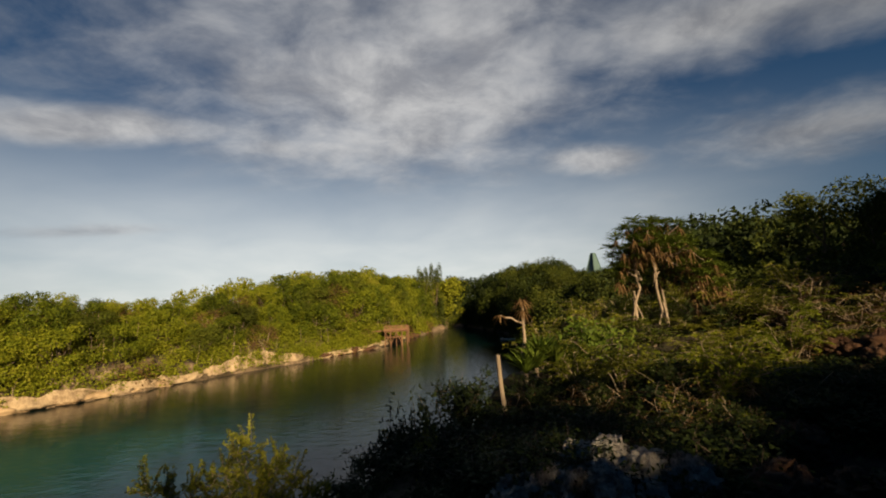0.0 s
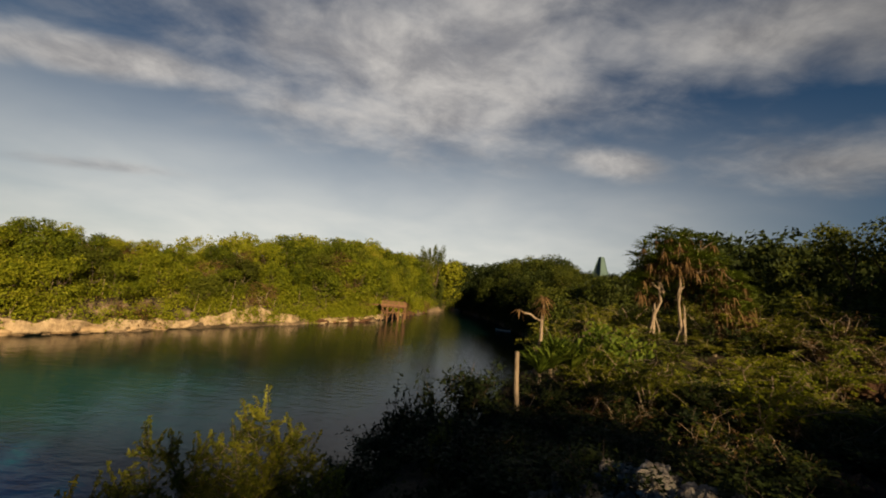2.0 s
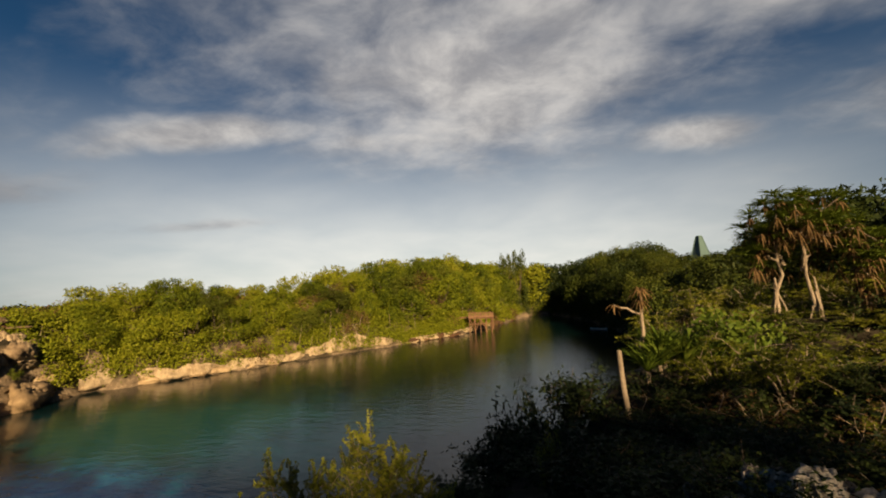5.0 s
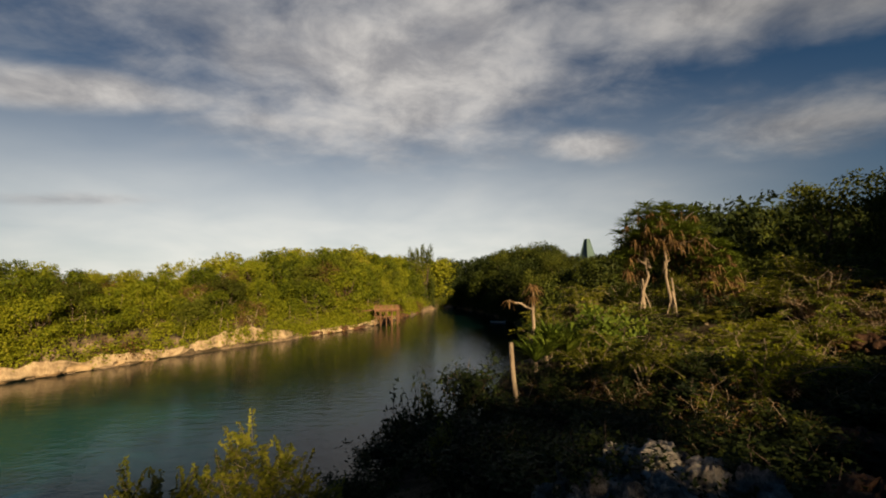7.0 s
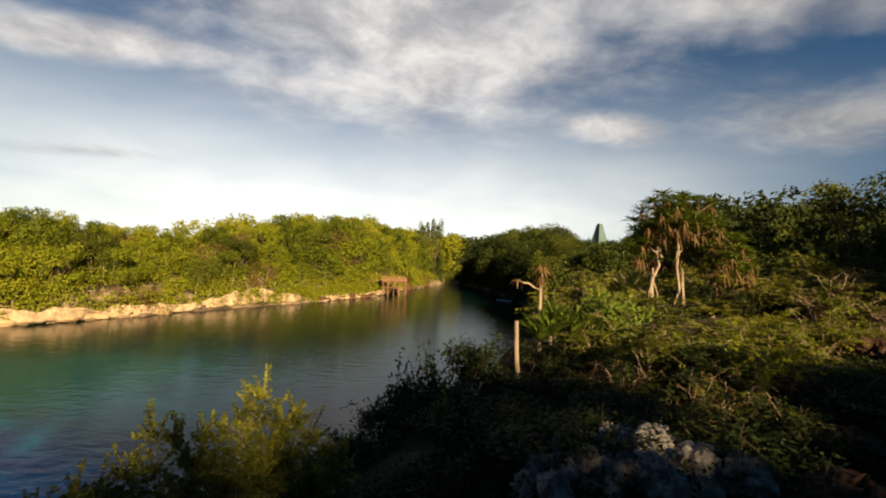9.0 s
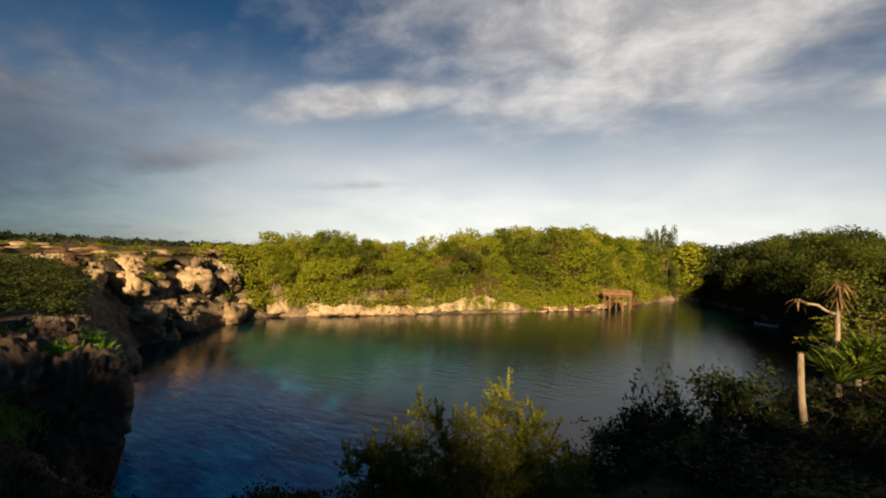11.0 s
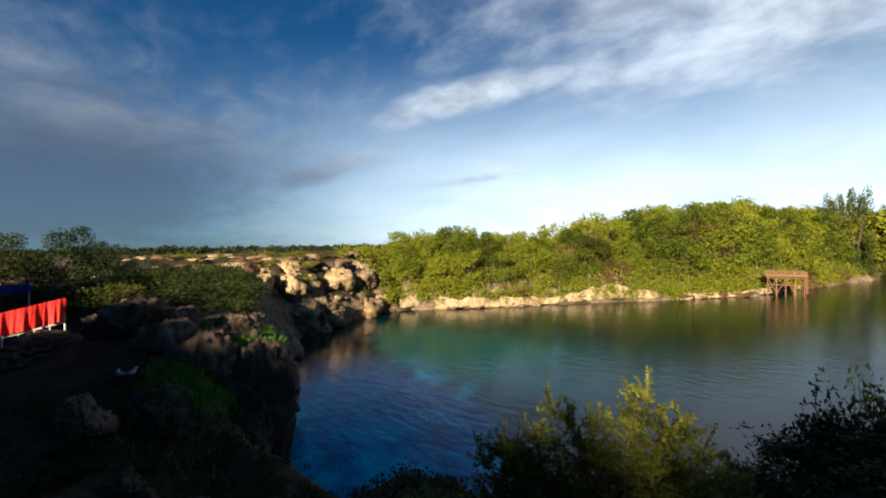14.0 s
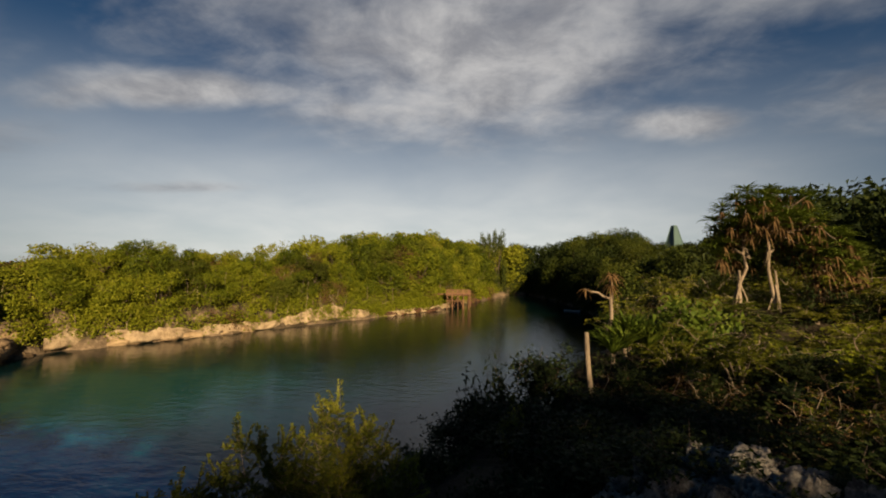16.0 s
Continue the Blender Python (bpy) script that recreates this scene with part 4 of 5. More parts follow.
def put_shrub(kind, x, y, wide, tall, turn, label, group, name="shrub", z=None):
    root = new(name)
    gz = ground_z(x, y) if z is None else z
    root.matrix_basis = scaled(x, y, gz - 0.05, turn, (wide, wide, tall))
    part("branchwork", kind[0], None, root)
    part("foliage", kind[1], None, root)
    return tagged(root, label, "shrub", group)


def join_shrubs(name, spots, material, label, gaps=()):
    """Far-off scrub as one mesh: spots of (foliage mesh, pose); leaves on sun rays to the gaps (x, y, z, r) are cut
    away.
    """
    g = Gather()
    for me, m in spots:
        co = np.empty(len(me.vertices) * 3, dtype=np.float32)
        me.vertices.foreach_get("co", co)
        mm = np.array(m)
        co = co.reshape(-1, 3) @ mm[:3, :3].T + mm[:3, 3]
        mid = co.reshape(-1, 3, 3).mean(axis=1)
        keep = np.ones(len(mid), dtype=bool)
        for gx, gy, gz, r in gaps:
            d = mid - np.array([gx, gy, gz])
            off = d - (d @ np.array(sd3))[:, None] * np.array(sd3)
            keep &= np.linalg.norm(off, axis=1) > r
        co = co.reshape(-1, 3, 3)[keep].reshape(-1, 3)
        g.add((co, np.arange(len(co)).reshape(-1, 3)))
    tagged(new(name, g.mesh(name, material)), label, "scrub", kind="stuff")


def build_shrubs():
    rng = np.random.default_rng(44)
    olive = [shrub_meshes(rng, 2500, 0.0285, LEAF_BANK, BARK_DARK, 12) for _ in range(4)]
    gold = [shrub_meshes(rng, 2500, 0.0255, LEAF_YELLOW, BARK_DARK, 12) for _ in range(2)]
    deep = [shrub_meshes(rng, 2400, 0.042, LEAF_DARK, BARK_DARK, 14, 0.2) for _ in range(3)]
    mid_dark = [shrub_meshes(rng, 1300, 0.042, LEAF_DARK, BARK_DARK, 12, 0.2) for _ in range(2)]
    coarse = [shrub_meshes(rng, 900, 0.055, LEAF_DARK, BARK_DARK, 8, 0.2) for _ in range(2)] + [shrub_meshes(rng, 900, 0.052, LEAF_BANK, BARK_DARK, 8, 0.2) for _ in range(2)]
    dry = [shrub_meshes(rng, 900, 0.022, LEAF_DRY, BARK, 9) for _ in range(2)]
    # broad-leaved bushes on the drop to the water, their shade in the leaf colour
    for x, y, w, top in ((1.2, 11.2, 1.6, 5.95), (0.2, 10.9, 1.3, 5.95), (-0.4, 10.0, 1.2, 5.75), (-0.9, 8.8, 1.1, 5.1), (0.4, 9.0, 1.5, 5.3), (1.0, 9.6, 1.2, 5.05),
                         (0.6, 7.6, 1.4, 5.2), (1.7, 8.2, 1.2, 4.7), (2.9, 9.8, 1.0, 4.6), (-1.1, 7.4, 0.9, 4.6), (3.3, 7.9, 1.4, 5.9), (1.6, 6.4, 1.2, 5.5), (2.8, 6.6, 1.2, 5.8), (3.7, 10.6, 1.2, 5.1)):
        put_shrub(deep[int(rng.integers(3))], x, y, w * 1.15, max(0.7, (top - ground_z(x, y)) * (0.97 if x < 1.3 else 0.88)), rng.uniform(0, 6.3), "broad-leaved bush on the shaded slope, shade in its leaf colour", "bushes above the water")
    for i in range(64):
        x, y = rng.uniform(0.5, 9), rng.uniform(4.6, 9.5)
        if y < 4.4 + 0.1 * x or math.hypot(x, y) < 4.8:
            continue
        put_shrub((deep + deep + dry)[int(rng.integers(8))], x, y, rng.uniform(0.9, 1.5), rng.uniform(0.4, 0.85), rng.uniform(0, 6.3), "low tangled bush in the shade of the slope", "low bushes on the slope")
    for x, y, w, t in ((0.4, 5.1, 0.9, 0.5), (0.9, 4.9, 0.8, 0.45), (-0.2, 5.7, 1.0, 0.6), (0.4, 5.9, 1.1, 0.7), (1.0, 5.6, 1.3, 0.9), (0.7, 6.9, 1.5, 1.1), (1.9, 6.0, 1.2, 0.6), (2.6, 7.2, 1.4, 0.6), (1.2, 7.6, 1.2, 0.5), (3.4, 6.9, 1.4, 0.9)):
        put_shrub(deep[int(rng.integers(3))], x, y, w, t, rng.uniform(0, 6.3), "broad-leaved bush on the shaded slope, shade in its leaf colour", "bushes above the water")
    for i in range(22):
        x, y = rng.uniform(-13, -3), rng.uniform(-1.5, 4.4)
        if math.hypot(x, y) < 3:
            continue
        put_shrub(deep[int(rng.integers(3))], x, y, rng.uniform(0.7, 1.3), rng.uniform(0.25, 0.5), rng.uniform(0, 6.3), "low green plant between karst rocks in shade", "low plants on the slope")
    put_shrub(gold[0], 0.2, 7.2, 0.42, (6.0 - ground_z(0.2, 7.2)) * 0.88, 1.0, "yellow-green sapling with its tip in the sun", "sunlit saplings", "sapling")
    # feathery thorn scrub round the screw pine, its tops in the sun, with deep shade between
    acacia = [acacia_meshes(rng, LEAF_BANK, BARK, 8) for _ in range(2)] + [acacia_meshes(rng, LEAF_YELLOW, BARK, 8) for _ in range(3)]
    taken = []

    def clear_of(x, y, gap):
        if any((x - a) ** 2 + (y - b) ** 2 < gap * gap for a, b in taken):
            return False
        taken.append((x, y))
        return True

    n = tries = 0
    while n < 62 and tries < 4000:
        tries += 1
        x, y = rng.uniform(3.0, 19), rng.uniform(7.4, 24)
        az = math.degrees(math.atan2(x, y))
        far = math.hypot(x, y)
        if shore_distance(np.array([(x, y)]))[0] < 0.8 or x < 3.4 + (y - 12) * 0.25 or (az < 21 and far < 12.6) or az > 43 or far < 8.6 or not clear_of(x, y, 1.4):
            continue
        n += 1
        tall = rng.uniform(0.6, 1.0) if rng.uniform() < 0.4 else rng.uniform(1.2, 2.0)
        if np.hypot(x - 9, y - 16) < 2.2 or (far < 19 and 25 < az < 33 and y > 13):
            tall = 0.75
        put_shrub(acacia[int(rng.integers(5))], x, y, rng.uniform(1.3, 2.2), tall, rng.uniform(0, 6.3), "feathery yellow-green thorn scrub with its top in low sun", "thorn scrub on the slope")
    # bushes, many coloured dark for shade, and dry twigs between and behind
    n = tries = 0
    while n < 76 and tries < 4000:
        tries += 1
        x, y = rng.uniform(3.2, 22), rng.uniform(6.5, 26)
        az, far = math.degrees(math.atan2(x, y)), math.hypot(x, y)
        if shore_distance(np.array([(x, y)]))[0] < 0.8 or x < 3.2 + (y - 12) * 0.25 or (az < 20 and far < 12.6) or (az > 43 and far > 8 and far < 17) or not clear_of(x, y, 0.8):
            continue
        n += 1
        u, w = rng.uniform(), rng.uniform(1.2, 2.2)
        t = rng.uniform(0.5, 1.0) * (1.0 if far < 16 else 1.6)
        if u < 0.5:
            put_shrub(deep[int(rng.integers(3))], x, y, w, t, rng.uniform(0, 6.3), "bush on the wooded slope, coloured dark for shade", "scrub on the slope")
        elif u < 0.72:
            put_shrub(olive[int(rng.integers(4))], x, y, w, t, rng.uniform(0, 6.3), "olive green scrub bush on the slope", "scrub on the slope")
        else:
            put_shrub(dry[int(rng.integers(2))], x, y, w * 0.8, t, rng.uniform(0, 6.3), "dry brown twiggy bush with withered leaves", "dry scrub", "dry_shrub")
    for x, y, w, t in ((4.3, 6.4, 1.1, 0.9), (4.9, 6.0, 1.0, 0.7), (5.0, 6.9, 1.0, 0.9), (6.2, 6.9, 1.1, 0.7), (9.6, 10.0, 1.5, 0.9), (11.2, 12.0, 1.6, 1.1), (12.6, 12.6, 1.5, 1.2), (8.6, 9.0, 1.2, 0.7), (14.6, 14.2, 1.6, 1.3), (15.4, 12.0, 1.5, 1.2), (13.6, 9.8, 1.4, 1.0), (16.8, 11.4, 1.6, 1.3), (10.6, 10.4, 1.7, 0.9), (11.6, 10.6, 1.7, 1.0), (12.8, 10.6, 1.8, 1.1), (13.9, 11.2, 1.8, 1.2), (11.8, 9.6, 1.3, 0.8), (12.9, 9.3, 1.3, 0.9)):
        put_shrub(dry[int(rng.integers(2))], x, y, w, t, rng.uniform(0, 6.3), "dry brown twiggy bush with withered leaves", "dry scrub", "dry_shrub")
        put_shrub(acacia[int(rng.integers(3))], x + 0.3, y + 0.3, w * 0.9, t * 0.9, rng.uniform(0, 6.3), "feathery olive thorn scrub among dry twigs", "thorn scrub on the slope")
    # dark leaf colour stands in for the shade below the outcrop
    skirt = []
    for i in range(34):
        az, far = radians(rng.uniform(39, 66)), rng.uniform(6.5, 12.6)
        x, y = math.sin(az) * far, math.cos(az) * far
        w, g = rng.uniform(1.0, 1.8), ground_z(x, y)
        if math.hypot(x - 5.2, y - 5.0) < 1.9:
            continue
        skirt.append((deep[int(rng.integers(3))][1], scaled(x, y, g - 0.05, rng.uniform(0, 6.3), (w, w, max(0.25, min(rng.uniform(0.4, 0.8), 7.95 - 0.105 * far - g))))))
    join_shrubs("outcrop_scrub", skirt, LEAF_DARK, "low scrub below the brown outcrop, shade in its leaf colour")
    # hedge of scrub behind the headland, shade put into its leaf colour
    n, hedge = 0, []
    while n < 105:
        x, y = rng.uniform(-44, -19), rng.uniform(-12, 11)
        if shore_distance(np.array([(x, y)]))[0] < 1.5 or abs(y - (3.5 - (x + 22) * 0.35)) > 6 or (x > -21 and y > -3):
            continue
        n += 1
        w = rng.uniform(1.8, 3.2)
        hedge.append((mid_dark[int(rng.integers(2))][1], scaled(x, y, ground_z(x, y) - 0.05, rng.uniform(0, 6.3), (w, w, rng.uniform(0.7, 1.45)))))
    join_shrubs("headland_scrub", hedge, LEAF_DARK, "dense belt of scrub behind the headland, coloured dark for shade")
    put_shrub(gold[1], -22.2, 2.2, 2.0, max(1.1, 6.9 - ground_z(-22.2, 2.2)), 2.0, "bright green bush above the headland rock", "scrub behind the headland")
    put_shrub(gold[0], -27.0, 11.4, 1.4, 1.0, 1.0, "yellow-leaved bush by the rocky shore", "scrub behind the headland")
    # unseen scrub added behind the viewpoint to keep low sun off slope and water
    screen = [shrub_meshes(rng, 1500, 0.072, LEAF_DARK, BARK_DARK, 14, 0.2) for _ in range(3)]

    def shade_top(x):
        return float(np.interp(x, [-14, -1, 0.6, 1.5, 2.2, 2.8, 3.2, 4.6, 6.0, 9.0, 11.0, 16.0], [11.2, 11.2, 10.45, 10.45, 11.4, 11.4, 10.6, 10.6, 14.4, 14.2, 13.4, 14.0]))

    spots = []
    for i in range(152):
        x, y = -14 + (i % 38) * 1.0 + rng.uniform(-0.3, 0.3), (-5.8, -7.6, -9.2, -8.4)[i // 38] + rng.uniform(-0.5, 0.4)
        g = ground_z(x, y)
        top = shade_top(x)
        w = rng.uniform(2.3, 3.0)
        spots.append((screen[int(rng.integers(3))][1], scaled(x, y, g - 0.05, rng.uniform(0, 6.3), (w, w, top + rng.uniform(-0.5, 0.3) - g))))
    for i in range(66):
        x, y = -31 + (i % 22) * 0.85 + rng.uniform(-0.3, 0.3), (-6.4, -9.8, -8.2)[i // 22] + rng.uniform(-0.5, 0.5)
        g = ground_z(x, y)
        top = 11.8 if x < -18 else 11.2
        spots.append((screen[int(rng.integers(3))][1], scaled(x, y, g - 0.05, rng.uniform(0, 6.3), (2.5, 2.5, top + rng.uniform(-0.4, 0.3) - g))))
    for i in range(30):
        x, y, w = rng.uniform(-45, 40), rng.uniform(-22, -12), rng.uniform(2.0, 3.4)
        spots.append((coarse[int(rng.integers(4))][1], scaled(x, y, ground_z(x, y) - 0.05, rng.uniform(0, 6.3), (w, w, rng.uniform(0.4, 0.9)))))
    # holes cut through the leaves let sun onto these chosen spots
    join_shrubs("ridge_scrub", spots, LEAF_DARK, "unseen scrub added behind the viewpoint as a sun screen",
                [(-22.2, 2.2, 6.3, 1.0), (-18.1, -0.6, 5.9, 0.7), (-18.1, 0.1, 6.2, 0.7), (4.6, 6.6, 6.4, 0.5), (5.1, 6.2, 6.3, 0.35), (0.2, 7.2, 5.9, 0.25), (-17.3, 2.3, 5.95, 0.65), (-16.9, 2.9, 5.8, 0.35), (1.8, 4.8, 6.0, 0.3), (2.7, 4.9, 6.0, 0.32), (2.25, 5.3, 6.1, 0.3), (3.2, 4.9, 6.0, 0.25), (1.92, 9.82, 6.35, 0.3), (1.96, 9.82, 5.95, 0.3), (2.0, 9.82, 5.5, 0.28), (3.0, 12.3, 7.2, 0.35), (3.0, 12.3, 6.5, 0.35), (4.5, 4.3, 6.3, 0.45), (5.2, 4.8, 6.6, 0.5), (-22.3, 2.1, 6.3, 0.9), (-24.5, 4.0, 6.3, 0.6)])
    spots = []
    for i in range(120):
        x, y, w = rng.uniform(15.5, 40), rng.uniform(9, 40), rng.uniform(2.6, 3.6)
        if (y < 15 and x < 19) or shore_distance(np.array([(x, y)]))[0] < 1:
            continue
        spots.append((mid_dark[int(rng.integers(2))][1], scaled(x, y, ground_z(x, y) - 0.05, rng.uniform(0, 6.3), (w, w, min(rng.uniform(2.0, 3.0), max(0.8, sightline_cap(x, y) - ground_z(x, y)))))))
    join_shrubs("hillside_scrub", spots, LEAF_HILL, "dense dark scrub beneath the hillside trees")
    # green tufts among the crags
    n = 0
    while n < 26:
        x, y = rng.uniform(-50, -33), rng.uniform(14, 34)
        if not 1.5 < shore_distance(np.array([(x, y)]))[0] < 9:
            continue
        n += 1
        put_shrub(coarse[2 + int(rng.integers(2))], x, y, rng.uniform(1.0, 2.2), rng.uniform(0.5, 1.1), rng.uniform(0, 6.3), "olive green bush rooted among the shore crags", "bushes among the crags")
    # low bushes over the plateau
    green, brown = [], []
    while len(green) + len(brown) < 120:
        x, y = rng.uniform(-120, -42), rng.uniform(-10, 60)
        if shore_distance(np.array([(x, y)]))[0] < 4:
            continue
        w = rng.uniform(1.6, 4.0)
        m = scaled(x, y, ground_z(x, y) - 0.05, rng.uniform(0, 6.3), (w, w, rng.uniform(0.4, 1.1)))
        if rng.uniform() < 0.4:
            green.append((coarse[int(rng.integers(4))][1], m))
        else:
            brown.append((dry[int(rng.integers(2))][1], m))
    join_shrubs("plateau_scrub", green, LEAF_BANK, "low olive scrub scattered over the dry plateau")
    join_shrubs("plateau_dry_scrub", brown, LEAF_DRY, "low withered brown scrub on the dry plateau")


build_shrubs()


def build_viewpoint_bush():
    """Tall leafy bush in front of the viewpoint: upright shoots set with feathery sprays."""
    rng = np.random.default_rng(9)
    bx, by = -1.76, 4.89
    gz = ground_z(bx, by)
    root = new("tall_bush")
    root.matrix_basis = Matrix.Translation((bx, by, gz))
    green, gold, wood = Gather(), Gather(), Gather()
    across, along = np.array([0.94, 0.34, 0.0]), np.array([-0.34, 0.94, 0.0])

    def spray(a, d, ln, sink):
        """A frond: an upcurved twig with leaflets in two ranks."""
        side = unit(np.cross(d, rng.normal(size=3)))
        up = np.array([0, 0, 1.0])
        pts = [a + d * ln * t + up * 0.18 * ln * t * t for t in np.linspace(0, 1, 4)]
        wood.add(tube(pts, np.linspace(0.004, 0.0012, 4), 3))
        m = max(5, int(ln / 0.023))
        t = np.linspace(0.1, 1, m)[:, None]
        p = a + d * ln * t + up * 0.18 * ln * t * t
        for sgn in (-1, 1):
            q = p + side * sgn * 0.031 * (1.15 - 0.55 * t)
            sink.add(leaf_faces(q, 0.034, up * 0.6 + rng.normal(size=3) * 0.4, 0.5, 0.45, rng=rng))

    # side offset, depth, height of the tip above the lagoon, young: tip coloured as sunlit
    leaders = [(-0.02, 0.0, 6.61, 1), (-0.2, 0.1, 6.48, 1), (-0.3, -0.1, 6.37, 0), (0.17, 0.0, 6.30, 1), (0.30, 0.1, 6.30, 0), (-1.12, 0.0, 6.30, 0), (-0.92, 0.1, 6.22, 0), (-0.65, -0.1, 6.24, 0), (-1.35, 0.1, 5.88, 0),
               (-1.78, 0.0, 5.80, 1), (-2.1, 0.1, 5.52, 1), (-1.6, -0.1, 5.64, 1), (0.46, 0.1, 6.08, 0), (0.67, 0.0, 5.93, 1), (0.87, 0.1, 5.76, 1), (-0.47, 0.1, 6.2, 0), (0.05, -0.2, 6.0, 1)]
    fill = [(rng.uniform(-1.9, 0.9), rng.uniform(-0.8, 0.6), rng.uniform(4.5, 5.3) - 0.1 * abs(rng.normal()), 0) for _ in range(54)]
    for i, (sx, dy, tip_z, young) in enumerate(leaders + fill):
        lead = i < len(leaders)
        tip = across * (sx - 0.1) + along * dy + np.array([0, 0, tip_z - gz - (0.38 if lead else 0.0)])
        foot = across * (sx * 0.45 - 0.15) + along * dy * 0.5
        foot[2] = ground_z(bx + foot[0], by + foot[1]) - gz - 0.1
        line = bend(foot, tip, rng, 0.06, 9)
        wood.add(tube(line, np.linspace(0.016, 0.003, 9), 6))
        for b in range(24 if lead else 44):
            k = rng.uniform(0.42 if lead else 0.3, 1.0) ** 0.7
            j = min(int(k * 8), 7)
            a = line[j] + (line[j + 1] - line[j]) * (k * 8 - j)
            d = unit(rng.normal(size=3) * np.array([1, 1, 0.35]) + np.array([0, 0, 0.5 if lead else 0.3]))
            # gilt sprays carry the sun's gold in their leaf colour
            gilt = young and k > 0.7 and rng.uniform() < 0.6
            spray(a, d, rng.uniform(0.2, 0.46) * (1.1 - 0.3 * k if lead else 0.85), gold if gilt else green)
        if lead:
            for b in range(4):
                spray(line[-1], unit(np.array([0.1, 0, 1.0]) + rng.normal(size=3) * 0.6), rng.uniform(0.16, 0.32), gold if young else green)
    part("branchwork", wood.mesh("branchwork", BARK, True), None, root)
    part("foliage", green.mesh("foliage", LEAF_BUSH), None, root, "mid green sprays of small leaflets outside the sunlit tips")
    part("young_foliage", gold.mesh("young_foliage", LEAF_YELLOW), None, root, "sprays at the tips, sunlight put into their yellow-green")
    tagged(root, "tall leafy bush with feathery yellow-green sprays before the lagoon", "bush")


def build_grass():
    """Rank grass on the shaded slope and dry tufts on the plateau."""
    rng = np.random.default_rng(12)
    g = Gather()
    for cx, cy, r, n, ln, cz in ((-3.6, 3.0, 1.3, 2600, 0.5, 0.0), (-4.4, 3.4, 1.3, 1600, 0.5, 0.0), (-3.0, 3.6, 1.0, 1200, 0.4, 0.0), (-15.4, 5.6, 1.2, 900, 0.5, 0.0), (-16.4, 6.2, 1.2, 900, 0.5, 0.0),
                                 (-15.2, 4.4, 1.0, 500, 0.45, 0.0), (-20.5, 7.2, 1.2, 500, 0.5, 0.0), (-12.5, 2.6, 1.5, 400, 0.4, 0.0), (-13.2, 2.5, 0.75, 900, 0.45, 4.4), (-12.8, 3.0, 0.7, 800, 0.4, 4.05),
                                 (-13.5, 2.1, 0.5, 400, 0.4, 4.4), (-15.2, 5.0, 0.8, 700, 0.4, 5.0), (-15.8, 5.5, 0.8, 700, 0.4, 5.0), (-14.6, 4.6, 0.6, 400, 0.35, 4.95), (-17.0, 3.4, 0.6, 350, 0.35, 5.6)):
        p = np.column_stack([cx + rng.normal(size=n) * r * 0.5, cy + rng.normal(size=n) * r * 0.5])
        # tufts with a level of their own grow from ledges and fissures of the rocks
        z = np.maximum(height(p), cz - 0.5 * np.hypot(p[:, 0] - cx, p[:, 1] - cy)) if cz else height(p)
        base = np.column_stack([p, z])
        d = unit(rng.normal(size=(n, 3)) * 0.45 + np.array([0, 0, 1.0]))
        s = ln * rng.uniform(0.5, 1.2, n)[:, None]
        w = unit(np.cross(d, rng.normal(size=(n, 3)))) * 0.008
        mid = base + d * s * 0.55
        tip = base + d * s + np.column_stack([d[:, 0], d[:, 1], -0.5 * np.ones(n)]) * s * 0.25
        v = np.stack([base - w, base + w, mid + w * 0.8, mid - w * 0.8, tip + w * 0.1, tip - w * 0.1], 1).reshape(-1, 3)
        k = np.arange(n)[:, None] * 6
        g.add((v, np.concatenate([k + [0, 1, 2, 3], k + [3, 2, 4, 5]])))
    tagged(new("grass", g.mesh("grass", LEAF_GRASS)), "rank green grass between rocks on the slope", "grass", kind="stuff")


def build_undergrowth():
    """Creeping leaves and seedlings over the near slopes, coloured dark to deepen the shade."""
    rng = np.random.default_rng(19)
    g = Gather()
    c = np.concatenate([np.column_stack([rng.uniform(-14, 1, 2600), rng.uniform(-2, 7.5, 2600)]), np.column_stack([rng.uniform(0, 19, 3600), rng.uniform(3.5, 15, 3600)])])
    keep = (shore_distance(c) > 0.6) & (np.hypot(c[:, 0], c[:, 1]) > 2.4) & (fbm(c, 0.6, 3, 31) > 0.42)
    c = rng.permutation(c[keep])[:3000]
    for (x, y), z in zip(c, height(c)):
        r = rng.uniform(0.12, 0.34)
        p, d = blob_points(np.array([x, y, z + r * 0.3]), r, 22, rng, 0.7)
        g.add(leaf_faces(p, 0.042, d * 0.5 + np.array([0, 0, 0.7]), rng=rng))
    tagged(new("undergrowth", g.mesh("undergrowth", LEAF_DARK)), "creeping undergrowth over rocks and soil, coloured dark for shade", "undergrowth", kind="stuff")


build_viewpoint_bush()
build_undergrowth()
build_grass()

